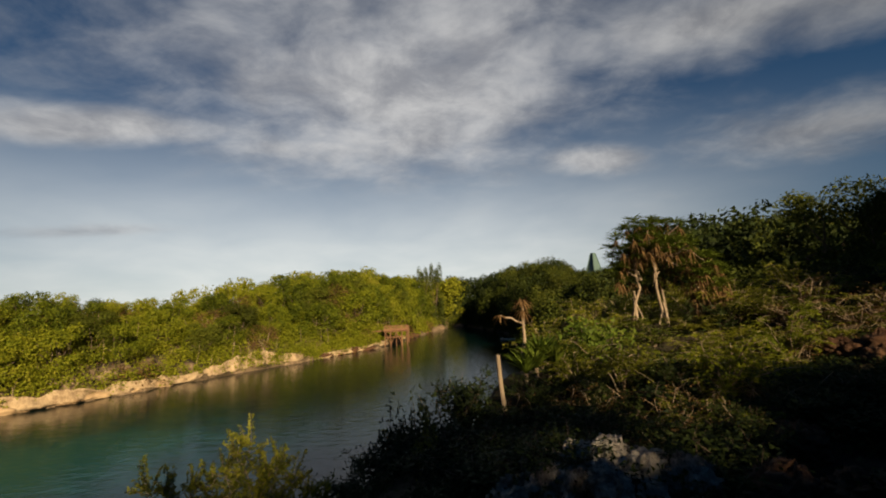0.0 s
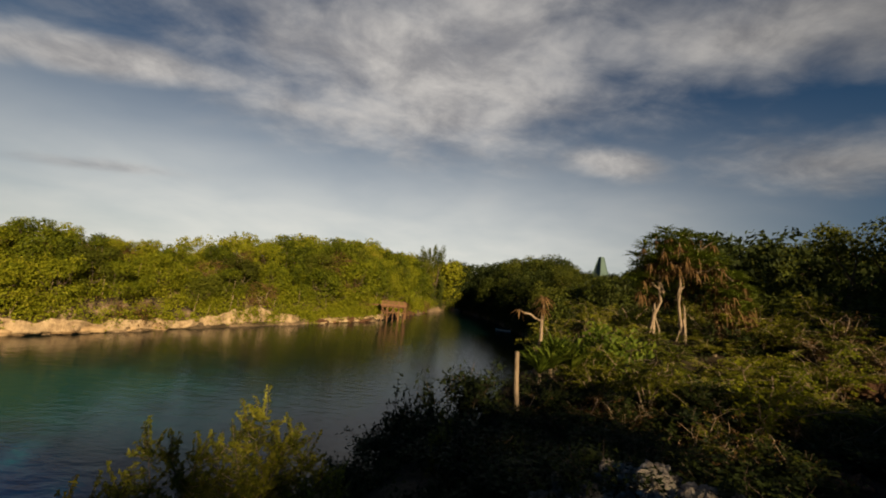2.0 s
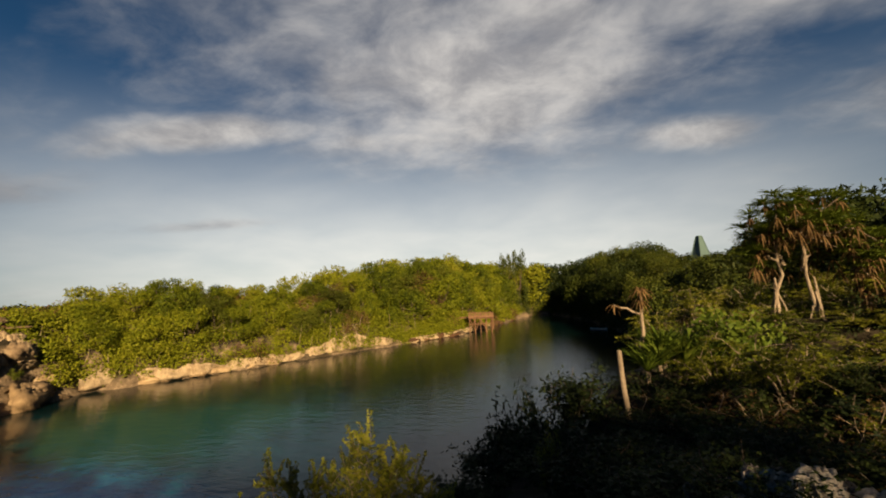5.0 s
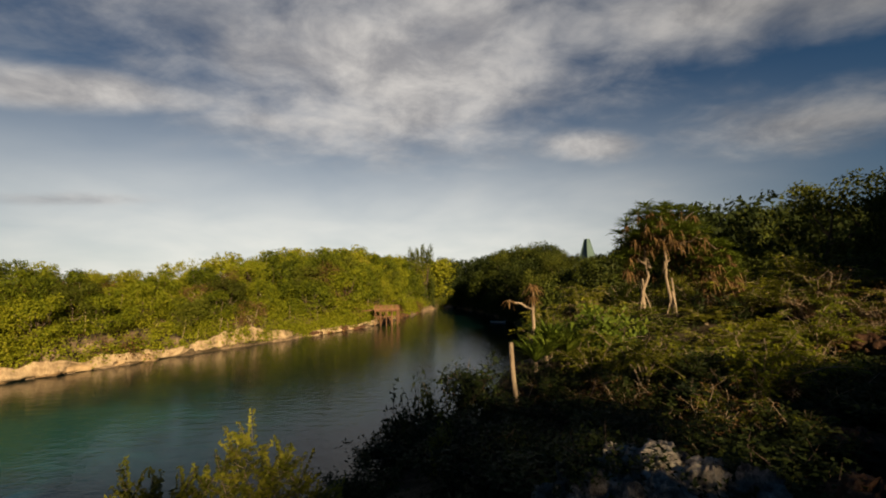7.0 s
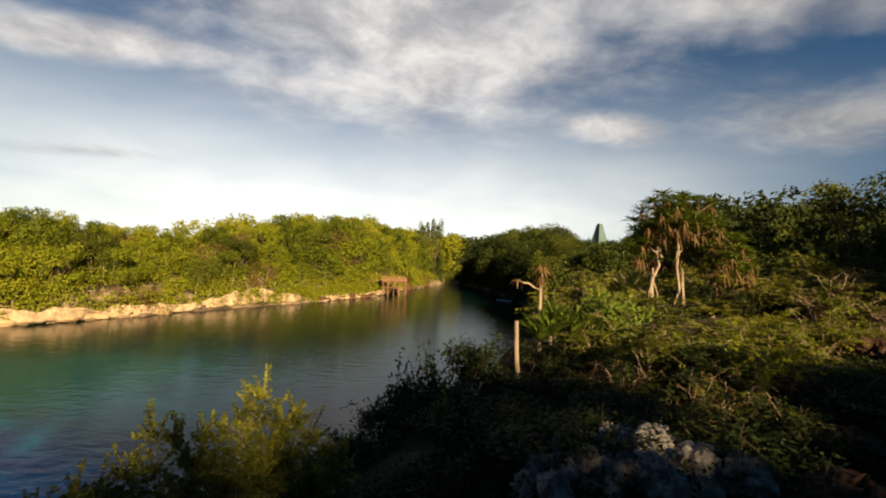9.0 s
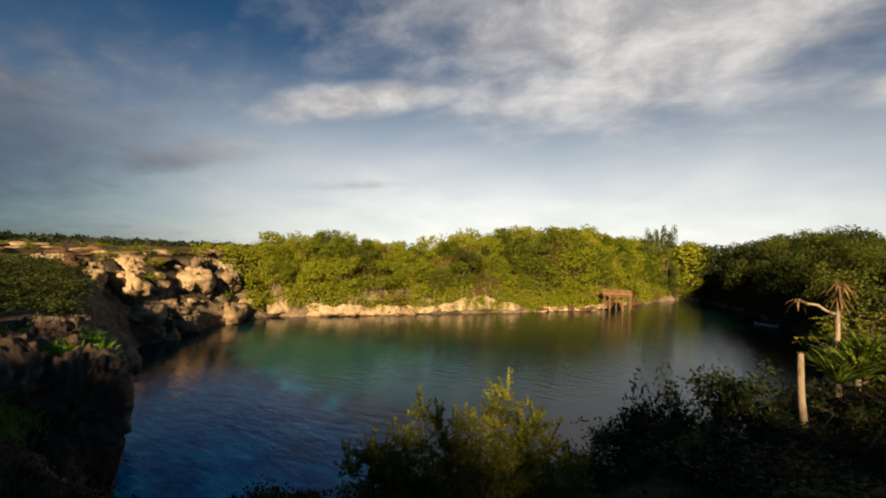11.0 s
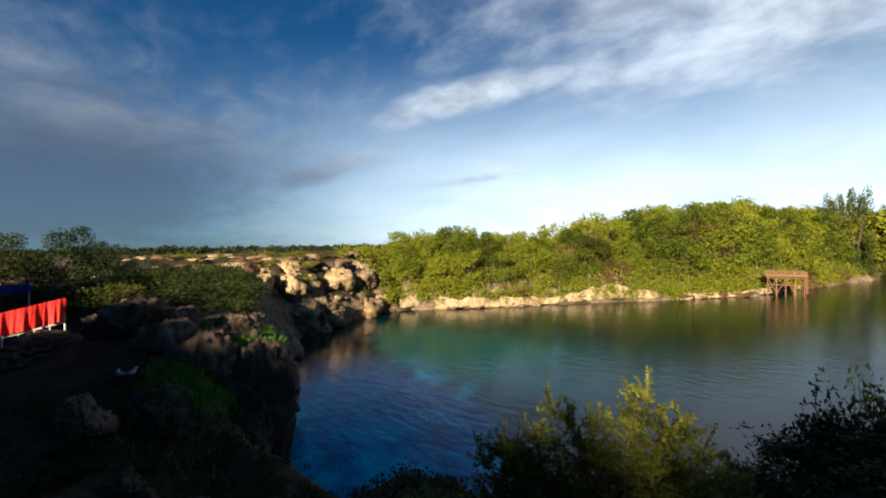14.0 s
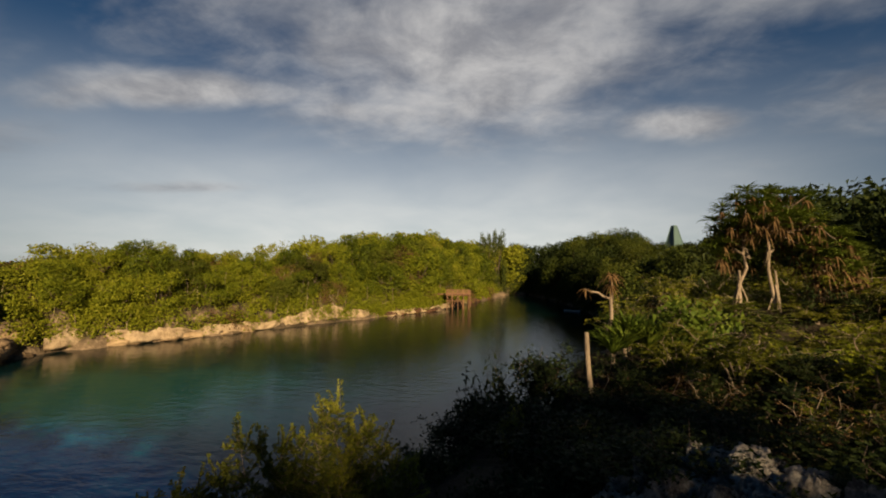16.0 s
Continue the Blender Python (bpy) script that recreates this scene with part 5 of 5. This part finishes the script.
# ---- screw pines, stump and post ----


def strap_leaves(sink, base, n, ln, width, rng, up=0.6, droop=0.9):
    """A rosette of long drooping strap leaves."""
    for i in range(n):
        ang = 2.4 * i + rng.uniform(-0.2, 0.2)
        e = up + rng.uniform(-0.5, 0.6)
        d = unit(np.array([math.cos(ang), math.sin(ang), e]))
        side = unit(np.cross(d, (0, 0, 1)))
        s = ln * rng.uniform(0.7, 1.15)
        pts = [base + d * s * t - np.array([0, 0, droop * s * t * t * 0.6]) for t in (0, 0.35, 0.7, 1.0)]
        ws = [width * 0.7, width, width * 0.7, width * 0.08]
        v = []
        for pt, w in zip(pts, ws):
            v += [pt - side * w / 2, pt - np.array([0, 0, w * 0.25]), pt + side * w / 2]
        q = []
        for k in range(3):
            a = k * 3
            q += [(a, a + 1, a + 4, a + 3), (a + 1, a + 2, a + 5, a + 4)]
        sink.add((np.array(v), np.array(q)))


def build_screw_pine():
    rng = np.random.default_rng(3)
    x0, y0 = 9.0, 15.9
    gz = ground_z(x0, y0)
    root = new("screw_pine")
    root.matrix_basis = Matrix.Translation((x0, y0, gz))
    wood, live, dead = Gather(), Gather(), Gather()
    top = 11.2 - gz
    tips = []
    for bx, by in ((-0.62, 0.25), (0.28, -0.2)):
        fork = np.array([bx * 0.55 - 0.1, by, top * 0.56])
        wood.add(tube(bend((bx, by, -0.3), fork, rng, 0.03, 6), np.linspace(0.065, 0.045, 6), 8))
        for r in range(6):
            a, rr = rng.uniform(0, 6.3), rng.uniform(0.15, 0.42)
            wood.add(tube(bend((bx, by, rng.uniform(0.5, 1.5)), (bx + math.cos(a) * rr, by + math.sin(a) * rr, -0.2), rng, 0.05, 4), np.linspace(0.034, 0.026, 4), 5))
        # short bare side arms
        for k in range(4):
            a = rng.uniform(0, 6.3)
            s = fork * rng.uniform(0.55, 0.9)
            wood.add(tube(bend(s, s + np.array([math.cos(a) * 0.55, math.sin(a) * 0.4, 0.35]), rng, 0.1, 4), np.linspace(0.045, 0.03, 4), 6))
        for k in range(8):
            th, a = 0.25 + 0.16 * k, 2.4 * k + bx * 3
            tip = np.array([0.2 + math.cos(a) * 1.75 * math.sin(th), math.sin(a) * 1.6 * math.sin(th), top - 2.05 + 1.6 * math.cos(th)])
            mid = fork + (tip - fork) * 0.5 + np.array([0, 0, -0.12])
            wood.add(tube(np.concatenate([bend(fork, mid, rng, 0.1, 4), bend(mid, tip, rng, 0.1, 4)[1:]]), np.linspace(0.036, 0.018, 7), 6))
            tips.append(tip)
    for k in range(180):
        th, a = math.acos(1 - 1.25 * (k + 0.5) / 180), 2.4 * k
        r = rng.uniform(0.62, 1.08)
        if th > 1.2 and -0.3 * math.cos(a) - 0.95 * math.sin(a) > 0.4:
            continue
        tips.append(np.array([0.1 + math.cos(a) * 1.7 * r * math.sin(th) ** 1.2, math.sin(a) * 1.4 * r * math.sin(th), top - 2.55 + 2.15 * r * math.cos(th)]))
    side = np.array([0.87, -0.49, 0.0])
    for k in range(48):
        d = unit(rng.normal(size=3))
        tip = side * (1.85 + 0.65 * d[0]) + np.array([0, 0, top - 2.95 + 1.0 * d[2]]) + np.array([0.49, 0.87, 0]) * (d[1] * 0.8 + 0.5)
        tips.append(tip)
        if k % 12 == 0:
            hub = fork + np.array([0.1, 0.1, 0.7])
            wood.add(tube(bend(hub, tip, rng, 0.15, 6), np.linspace(0.03, 0.018, 6), 6))
        if d[2] < 0.1:
            strap_leaves(dead, tip - np.array([0, 0, 0.25]), 12, rng.uniform(0.4, 0.75), 0.04, rng, -0.9, 1.5)
    for tip in tips:
        strap_leaves(live, tip, 32, rng.uniform(0.36, 0.62), 0.045, rng, 0.7, 0.7)
        low = tip[2] < top - 1.5
        if rng.uniform() < (0.7 if low else 0.55):
            strap_leaves(dead, tip - np.array([0, 0, 0.15]), 10, rng.uniform(0.25, 0.45), 0.04, rng, -0.8, 1.4)
    part("trunk", wood.mesh("trunk", BARK, True), None, root, "pale forked trunks with prop roots")
    part("crown", live.mesh("crown", LEAF_STRAP), None, root, "rosettes of long green strap leaves")
    tagged(part("withered_skirt", dead.mesh("withered_skirt", LEAF_DRY), None, root, "hanging withered brown leaves"), kind="stuff")
    tagged(root, "old branching screw pine with pale trunks and shaggy crown", "tree")


def build_stump():
    rng = np.random.default_rng(8)
    x, y = 3.0, 12.35
    gz = ground_z(x, y)
    root = new("dead_screw_pine")
    root.matrix_basis = Matrix.Translation((x, y, gz))
    wood, dead = Gather(), Gather()
    top = 7.75 - gz
    wood.add(tube(bend((0, 0, -0.3), (0.08, 0, top), rng, 0.03, 7), np.linspace(0.055, 0.045, 7), 8))
    arm = np.array([-0.62, 0, top * 0.80])
    wood.add(tube(bend((0.03, 0, top * 0.68), arm, rng, 0.08, 5), np.linspace(0.034, 0.03, 5), 6))
    strap_leaves(dead, np.array([0.08, 0, top]), 26, 0.42, 0.05, rng, 0.2, 1.4)
    strap_leaves(dead, np.array([0.08, 0, top - 0.05]), 7, 0.32, 0.03, rng, 0.9, 0.6)
    strap_leaves(dead, np.array([0.07, 0, top - 0.25]), 18, 0.36, 0.04, rng, -0.6, 1.2)
    strap_leaves(dead, arm, 16, 0.28, 0.045, rng, 0.0, 1.2)
    part("trunk", wood.mesh("trunk", BARK, True), None, root)
    part("withered_skirt", dead.mesh("withered_skirt", LEAF_DRY), None, root, "frayed dry brown leaves")
    tagged(root, "dead screw pine stump with one side arm and frayed leaves", "tree stump")
    # living young screw pines at its foot
    for px, py, n, ln in ((3.55, 12.3, 60, 1.5), (4.2, 12.7, 60, 1.6), (3.25, 11.7, 50, 1.3), (3.9, 11.9, 56, 1.4), (2.9, 11.5, 44, 1.2), (4.5, 12.1, 50, 1.4)):
        z = ground_z(px, py)
        leafy = Gather()
        strap_leaves(leafy, np.array([0, 0, 0.3]), n, ln, 0.075, rng, 1.5, 0.65)
        r2 = new("young_screw_pine")
        r2.matrix_basis = Matrix.Translation((px, py, z))
        st = Gather()
        st.add(tube([(0, 0, -0.1), (0, 0, 0.3)], (0.06, 0.05), 7))
        part("stem", st.mesh("stem", BARK, True), None, r2)
        part("foliage", leafy.mesh("foliage", LEAF_FRESH), None, r2)
        tagged(r2, "young screw pine with spiky bright green leaves", "plant", "young screw pines")
    # broad-leaved bush behind them
    broad = shrub_meshes(rng, 1700, 0.06, LEAF_FRESH, BARK_DARK, 12, 0.2)
    for bx, by, w, t in ((5.1, 12.4, 1.7, 2.0), (5.8, 13.2, 1.6, 1.7)):
        put_shrub(broad, bx, by, w, t, rng.uniform(0, 6.3), "fresh green broad-leaved bush in the sun beside the stump", "broad-leaved bushes")
    # wooden post
    px, py = 1.93, 9.82
    z = ground_z(px, py)
    post = Gather()
    post.add(tube(bend((0.16, 0, -0.4), (-0.02, 0, 6.49 - z), rng, 0.02, 6), np.linspace(0.065, 0.052, 6), 10))
    post.add(tube([(-0.02, 0, 6.49 - z), (-0.02, 0, 6.505 - z)], (0.052, 0.001), 10))
    ob = new("wooden_post", post.mesh("wooden_post", BARK, True))
    ob.matrix_basis = Matrix.Translation((px, py, z))
    tagged(ob, "leaning pale weathered wooden post among bushes", "post")


build_screw_pine()
build_stump()

# ---- built things ----


def beam(a, b, w, h=None):
    """A squared timber from a to b, lightly chamfered."""
    a, b = Vector(a), Vector(b)
    h = h or w
    bm = bmesh.new()
    bmesh.ops.create_cube(bm, size=1.0)
    bmesh.ops.scale(bm, vec=(w, h, (b - a).length), verts=bm.verts)
    bmesh.ops.bevel(bm, geom=bm.edges[:], offset=min(w, h) * 0.12, segments=1, affect="EDGES")
    m = Matrix.Translation((a + b) / 2) @ (b - a).to_track_quat("Z", "Y").to_matrix().to_4x4()
    bmesh.ops.transform(bm, matrix=m, verts=bm.verts)
    return bm


def build_platform():
    rng = random.Random(4)
    root = new("diving_platform")
    root.matrix_basis = Matrix.Translation((-10.0, 72.4, 0)) @ Matrix.Rotation(radians(8), 4, "Z")
    lx, ly, deck = 4.3, 3.0, 2.7
    for i in range(5):
        for j in range(3):
            x, y = 0.2 + i * (lx - 0.4) / 4, j * ly / 2
            if i == 0 and j == 1:
                continue
            part("post", beam((x + rng.uniform(-0.1, 0.1), y, -2.2), (x, y, deck + (0.75 if j != 1 else 0.0)), 0.12), WOOD, root)
    for j in range(3):
        part("bearer", beam((0, j * ly / 2 + 0.12, deck - 0.12), (lx, j * ly / 2 + 0.12, deck - 0.12), 0.1, 0.18), WOOD, root)
    for i in range(20):
        x = 0.1 + i * (lx - 0.2) / 19
        part("plank", beam((x, -0.15 + rng.uniform(-0.06, 0.06), deck), (x, ly + 0.1 + rng.uniform(-0.06, 0.06), deck), 0.19, 0.045), WOOD, root)
    for k in range(2):
        part("siding_board", beam((-0.05, -0.09, deck + 0.14 + 0.2 * k), (lx + 0.05 - 0.3 * (k == 2), -0.09, deck + 0.14 + 0.2 * k + rng.uniform(-0.03, 0.03)), 0.03, 0.17), WOOD, root)
    for k in range(7):
        part("stake", beam((lx + 0.1, 0.1 + k * 0.45, rng.uniform(0.3, 0.9)), (lx + 0.1 + rng.uniform(-0.06, 0.06), 0.1 + k * 0.45, deck + rng.uniform(0.3, 0.8)), 0.09), WOOD, root)
    for j in (0, 2):
        for h in (0.38, 0.72):
            part("rail", beam((0, j * ly / 2, deck + h), (lx, j * ly / 2, deck + h), 0.08, 0.1), WOOD, root)
    for a, b in (((0.2, 0, 0.4), (1.2, 0, 2.5)), ((1.2, 0, 0.4), (0.2, 0, 2.5)), ((1.2, 0, 0.5), (2.2, 0, 2.5)), ((3.1, 0, 0.5), (2.1, 0, 2.5)), ((4.1, 0, 0.3), (4.1, 3, 2.5)), ((0.2, 1.5, 1.5), (4.1, 1.5, 1.5)), ((0.1, -0.1, 1.6), (4.2, -0.1, 1.6))):
        part("brace", beam(a, b, 0.09), WOOD, root)
    for i in range(8):
        part("walkway_plank", beam((-0.2 - i * 0.3, 1.8, deck + 0.02), (-0.2 - i * 0.3, 3.0, deck + 0.02), 0.26, 0.045), WOOD, root)
    for y in (1.9, 2.9):
        part("walkway_bearer", beam((-2.6, y, deck - 0.1), (0.1, y, deck - 0.1), 0.1, 0.14), WOOD, root)
        part("walkway_post", beam((-2.3, y, -0.5), (-2.3, y, deck - 0.05), 0.14), WOOD, root)
    tagged(root, "rough timber diving platform on stilts over the water", "platform")


def build_house():
    """House with a tall peaked roof, seen over the trees."""
    root = new("house")
    gz = ground_z(23.4, 60.6)
    root.matrix_basis = Matrix.Translation((23.4, 60.6, gz)) @ Matrix.Rotation(radians(25), 4, "Z")
    base = 10.2 - gz

    def frustum(w0, z0, w1, z1, sub=6):
        v, q = [], []
        for w, z in ((w0, z0), (w1, z1)):
            for k in range(4):
                for s in range(sub):
                    t = s / sub
                    c = [(-1, -1), (1, -1), (1, 1), (-1, 1), (-1, -1)]
                    x = c[k][0] + (c[k + 1][0] - c[k][0]) * t
                    y = c[k][1] + (c[k + 1][1] - c[k][1]) * t
                    v.append((x * w / 2, y * w / 2, z))
        n = 4 * sub
        for i in range(n):
            q.append((i, (i + 1) % n, (i + 1) % n + n, i + n))
        bm = bmesh.new()
        vs = [bm.verts.new(p) for p in v]
        for f in q:
            bm.faces.new([vs[i] for i in f])
        bm.faces.new(vs[n:])
        bm.faces.new(vs[:n][::-1])
        return bm

    part("wall", frustum(4.6, 0, 4.6, base - 1.0, 1), WOOD, root)
    part("lower_roof", frustum(4.8, base - 1.9, 2.2, base - 0.1), ROOF, root)
    tower = part("roof_tower", frustum(1.8, base, 0.5, 13.5 - gz), ROOF, root, "tall tapering teal sheet-metal roof")
    part("ridge_cap", frustum(0.58, 13.46 - gz, 0.48, 13.6 - gz, 1), ROOF, tower)
    for k in range(4):
        c = [(-1, -1), (1, -1), (1, 1), (-1, 1)][k]
        part("hip_strip", beam((c[0] * 0.9, c[1] * 0.9, base), (c[0] * 0.25, c[1] * 0.25, 13.5 - gz), 0.12), ROOF, tower)
    tagged(root, "house with a tall tapering teal metal roof among trees", "house")


def build_boat():
    root = new("boat")
    root.matrix_basis = Matrix.Translation((12.0, 75.0, 0.0)) @ Matrix.Rotation(radians(-28), 4, "Z")
    v, q = [], []
    n = 11
    for i in range(n):
        t = i / (n - 1) * 2 - 1
        w = 0.30 * (1 - abs(t) ** 2.5) + 0.02
        rise = 0.1 * abs(t) ** 3
        for x, z in ((-w, 0.16 + rise), (-w * 0.8, -0.05), (0, -0.14 + rise * 0.5), (w * 0.8, -0.05), (w, 0.16 + rise), (w * 0.88, 0.15 + rise), (0, 0.02 + rise * 0.5), (-w * 0.88, 0.15 + rise)):
            v.append((t * 1.45, x, z))
    for i in range(n - 1):
        for k in range(8):
            a, b = i * 8 + k, i * 8 + (k + 1) % 8
            q.append((a, b, b + 8, a + 8))
    part("hull", mesh_from("hull", np.array(v, dtype=float), q, material=HULL), None, root)
    for x in (-0.7, 0.1, 0.8):
        part("thwart", beam((x, -0.34, 0.13), (x, 0.34, 0.13), 0.16, 0.03), WOOD, root)
    for y in (-0.55, 0.55):
        part("outrigger", beam((-1.2, y, 0.02), (1.2, y, 0.02), 0.05), HULL, root)
    for x in (-0.5, 0.6):
        part("outrigger_arm", beam((x, -0.57, 0.17), (x, 0.57, 0.17), 0.04), HULL, root)
    tagged(root, "small pale outrigger boat moored in shade", "boat")


def cloth(a, b, c, d, material, sag, nu=26, nv=8, seed=1):
    """A hanging sheet between four corners, with folds; two faces thick."""
    rng = np.random.default_rng(seed)
    a, b, c, d = (np.array(p, dtype=float) for p in (a, b, c, d))
    nrm = unit(np.cross(b - a, d - a))
    v = []
    ph = rng.uniform(0, 6, 3)
    for side in (0, 1):
        for i in range(nu):
            for j in range(nv):
                s, t = i / (nu - 1), j / (nv - 1)
                p = (a * (1 - s) + b * s) * (1 - t) + (d * (1 - s) + c * s) * t
                f = sag * (math.sin(s * 23 + ph[0]) * 0.5 + math.sin(s * 9 + ph[1]) + 0.4 * math.sin(s * 41 + t * 3 + ph[2])) * (0.25 + t)
                v.append(p + nrm * (f + side * 0.012))
    q = []
    m = nu * nv
    for i in range(nu - 1):
        for j in range(nv - 1):
            k = i * nv + j
            q += [(k, k + nv, k + nv + 1, k + 1), (k + m, k + m + 1, k + m + nv + 1, k + m + nv)]
    return mesh_from("cloth", np.array(v), q, material=material, smooth=True)


def build_barrier():
    root = new("railing")
    x = -18.15
    root.matrix_basis = Matrix.Translation((x, -1.0, 5.2))
    g = [ground_z(x, -1.0 + 0.345 * k) - 5.2 for k in range(5)]
    for k in range(5):
        y = 0.345 * k
        part("post", beam((0, y, min(g[k], 0.0) - 0.15), (0, y, 0.96 + 0.075 * k), 0.04), WHITE, root)
    part("rail", beam((0, -0.03, 0.24), (0, 1.41, 0.54), 0.05), WHITE, root)
    part("top_rail", beam((0, -0.03, 0.97), (0, 1.41, 1.27), 0.05), WHITE, root)
    for y in (0.0, 1.38):
        part("strut", beam((0.5, y, min(g[0], 0) - 0.1), (0, y, 0.24 + 0.2 * y), 0.045), WHITE, root)
    part("banner", cloth((0.05, -0.05, 1.0), (0.05, 0.76, 1.17), (0.05, 0.74, 0.46), (0.05, -0.05, 0.29), RED, 0.03), None, root, "bright red cloth tied along the rails")
    part("banner", cloth((0.06, 0.72, 1.17), (0.06, 1.43, 1.32), (0.06, 1.43, 0.60), (0.06, 0.71, 0.45), RED, 0.035, seed=5), None, root, "bright red cloth tied along the rails")
    tagged(root, "white sloping railing hung with bright red cloth", "railing")
    stall = new("tarpaulin_screen")
    sx, sy = -22.2, -1.5
    gz = ground_z(sx, sy)
    stall.matrix_basis = Matrix.Translation((sx, sy, gz))
    hi = 6.78 - gz
    for px, py in ((0, 0), (0, 1.0)):
        part("pole", beam((px, py, -0.2), (px, py, hi), 0.045), WHITE, stall)
    part("tarpaulin", cloth((0.08, -0.06, hi), (0.08, 1.06, hi), (0.06, 1.06, hi - 0.3), (0.06, -0.06, hi - 0.3), BLUE, 0.03, seed=2), None, stall, "deep blue plastic sheet")
    tagged(stall, "blue tarpaulin strung between two thin white poles", "tarpaulin")


def build_rope():
    pts = []
    for k in range(34):
        a = k * 0.42
        r = 0.26 + 0.05 * math.sin(k * 1.7)
        pts.append((math.cos(a) * r * 1.4, math.sin(a) * r * 0.8, 0.05 + 0.035 * (k // 15) + 0.02 * math.sin(k * 2.1)))
    g = Gather()
    g.add(tube(pts, [0.022] * 34, 6))
    x, y = -14.0, 1.5
    ob = new("rope_coil", g.mesh("rope_coil", WHITE, True))
    ob.matrix_basis = Matrix.Translation((x, y, ground_z(x, y) + 0.02))
    tagged(ob, "loose coil of white rope lying on the ground", "rope")


build_rope()
build_platform()
build_house()
build_boat()
build_barrier()

# ---- single trees that stand out ----


def build_lone_trees():
    rng = np.random.default_rng(61)
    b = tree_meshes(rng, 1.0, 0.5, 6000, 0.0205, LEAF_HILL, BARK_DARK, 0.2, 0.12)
    c = tree_meshes(rng, 1.0, 0.5, 3600, 0.021, LEAF_BANK, BARK_DARK, 0.2, 0.25)
    # plateau trees: the dark leaf copy replaces shade cast on them
    d = tree_meshes(rng, 1.0, 0.5, 6000, 0.0205, LEAF_DARK, BARK_DARK, 0.2, 0.12)
    for x, y, w, top, kind, label in (
            (-4.4, 107.5, 4.2, 16.4, b, "slim dark tree rising above the far woods"), (-1.2, 107.5, 4.6, 17.2, b, "slim dark tree rising above the far woods"),
            (-15.6, 88.6, 4.6, 14.3, c, "leaning olive tree on the woods' skyline"), (-28.5, 68.5, 7.0, 12.4, c, "broad rounded tree on the bank's skyline"),
            (-21.5, 40.0, 2.5, 5.0, c, "small olive tree by the water")):
        if y < 60 and shore_distance(np.array([(x, y)]))[0] < 1.5:
            continue
        g = ground_z(x, y)
        plant("tree", *kind, scaled(x, y, g - 0.1, rng.uniform(0, 6), (w, w, top - g)), label, "tree", "skyline trees")
    for x, y, w, top in ((-40, 1.0, 4.6, 9.9), (-44, -2.5, 3.8, 9.5), (-38, -4.5, 4.6, 9.7), (-36.5, 3.4, 2.6, 8.6), (-47, 3.0, 3.0, 9.0), (-52, -4, 4.2, 9.9), (-33, -9, 4.5, 9.4), (-27, -8, 3.6, 8.6)):
        g = ground_z(x, y)
        plant("tree", *d, scaled(x, y, g - 0.1, rng.uniform(0, 6), (w, w, top - g)), "small dark round-crowned tree on the plateau", "tree", "trees on the plateau")
    for x, y, w, top in ((21.5, 16.0, 4.4, 13.0), (20.4, 17.4, 3.0, 11.8)):
        g = ground_z(x, y)
        plant("tree", *b, scaled(x, y, g - 0.1, rng.uniform(0, 6), (w, w, top - g)), "tall dark tree standing over the hillside scrub", "tree", "hillside woods")
    # unseen grove added on the slope behind the viewpoint to shade the hillside
    for i in range(34):
        x, y = rng.uniform(23, 46), rng.uniform(-9, 13)
        if x < 6 + y * 2.3 or x > 34 + y * 1.2:
            continue
        g = ground_z(x, y)
        w = rng.uniform(6, 8)
        plant("tree", *b, scaled(x, y, g - 0.1, rng.uniform(0, 6), (w, w, rng.uniform(8.5, 11.0))), "dense dark green tree in the grove on the slope", "tree", "grove on the slope")
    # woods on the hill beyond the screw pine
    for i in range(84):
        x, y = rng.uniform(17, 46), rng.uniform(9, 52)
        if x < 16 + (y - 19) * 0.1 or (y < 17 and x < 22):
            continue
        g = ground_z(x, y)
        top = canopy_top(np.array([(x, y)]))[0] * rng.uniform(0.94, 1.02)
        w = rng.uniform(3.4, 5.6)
        top = min(top, sightline_cap(x, y))
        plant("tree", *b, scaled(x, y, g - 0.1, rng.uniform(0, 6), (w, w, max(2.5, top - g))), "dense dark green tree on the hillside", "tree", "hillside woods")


def build_far_treeline():
    """Woods along the horizon, too far to tell one tree from the next."""
    rng = np.random.default_rng(77)
    g = Gather()
    for i in range(900):
        az = rng.uniform(radians(-60), radians(110))
        r = rng.uniform(150, 330)
        x, y = -math.sin(az) * r, math.cos(az) * r
        s = rng.uniform(1.2, 2.8)
        p, d = blob_points(np.array([x, y, ground_z(x, y) + s * 0.35]), s, 26, rng, 0.75)
        g.add(leaf_faces(p, 0.7, d + np.array([0, 0, 0.4]), 0.7, rng=rng))
    tagged(new("distant_trees", g.mesh("distant_trees", LEAF_DARK)), "low dark line of distant trees along the horizon", "trees", kind="stuff")


build_lone_trees()
build_far_treeline()
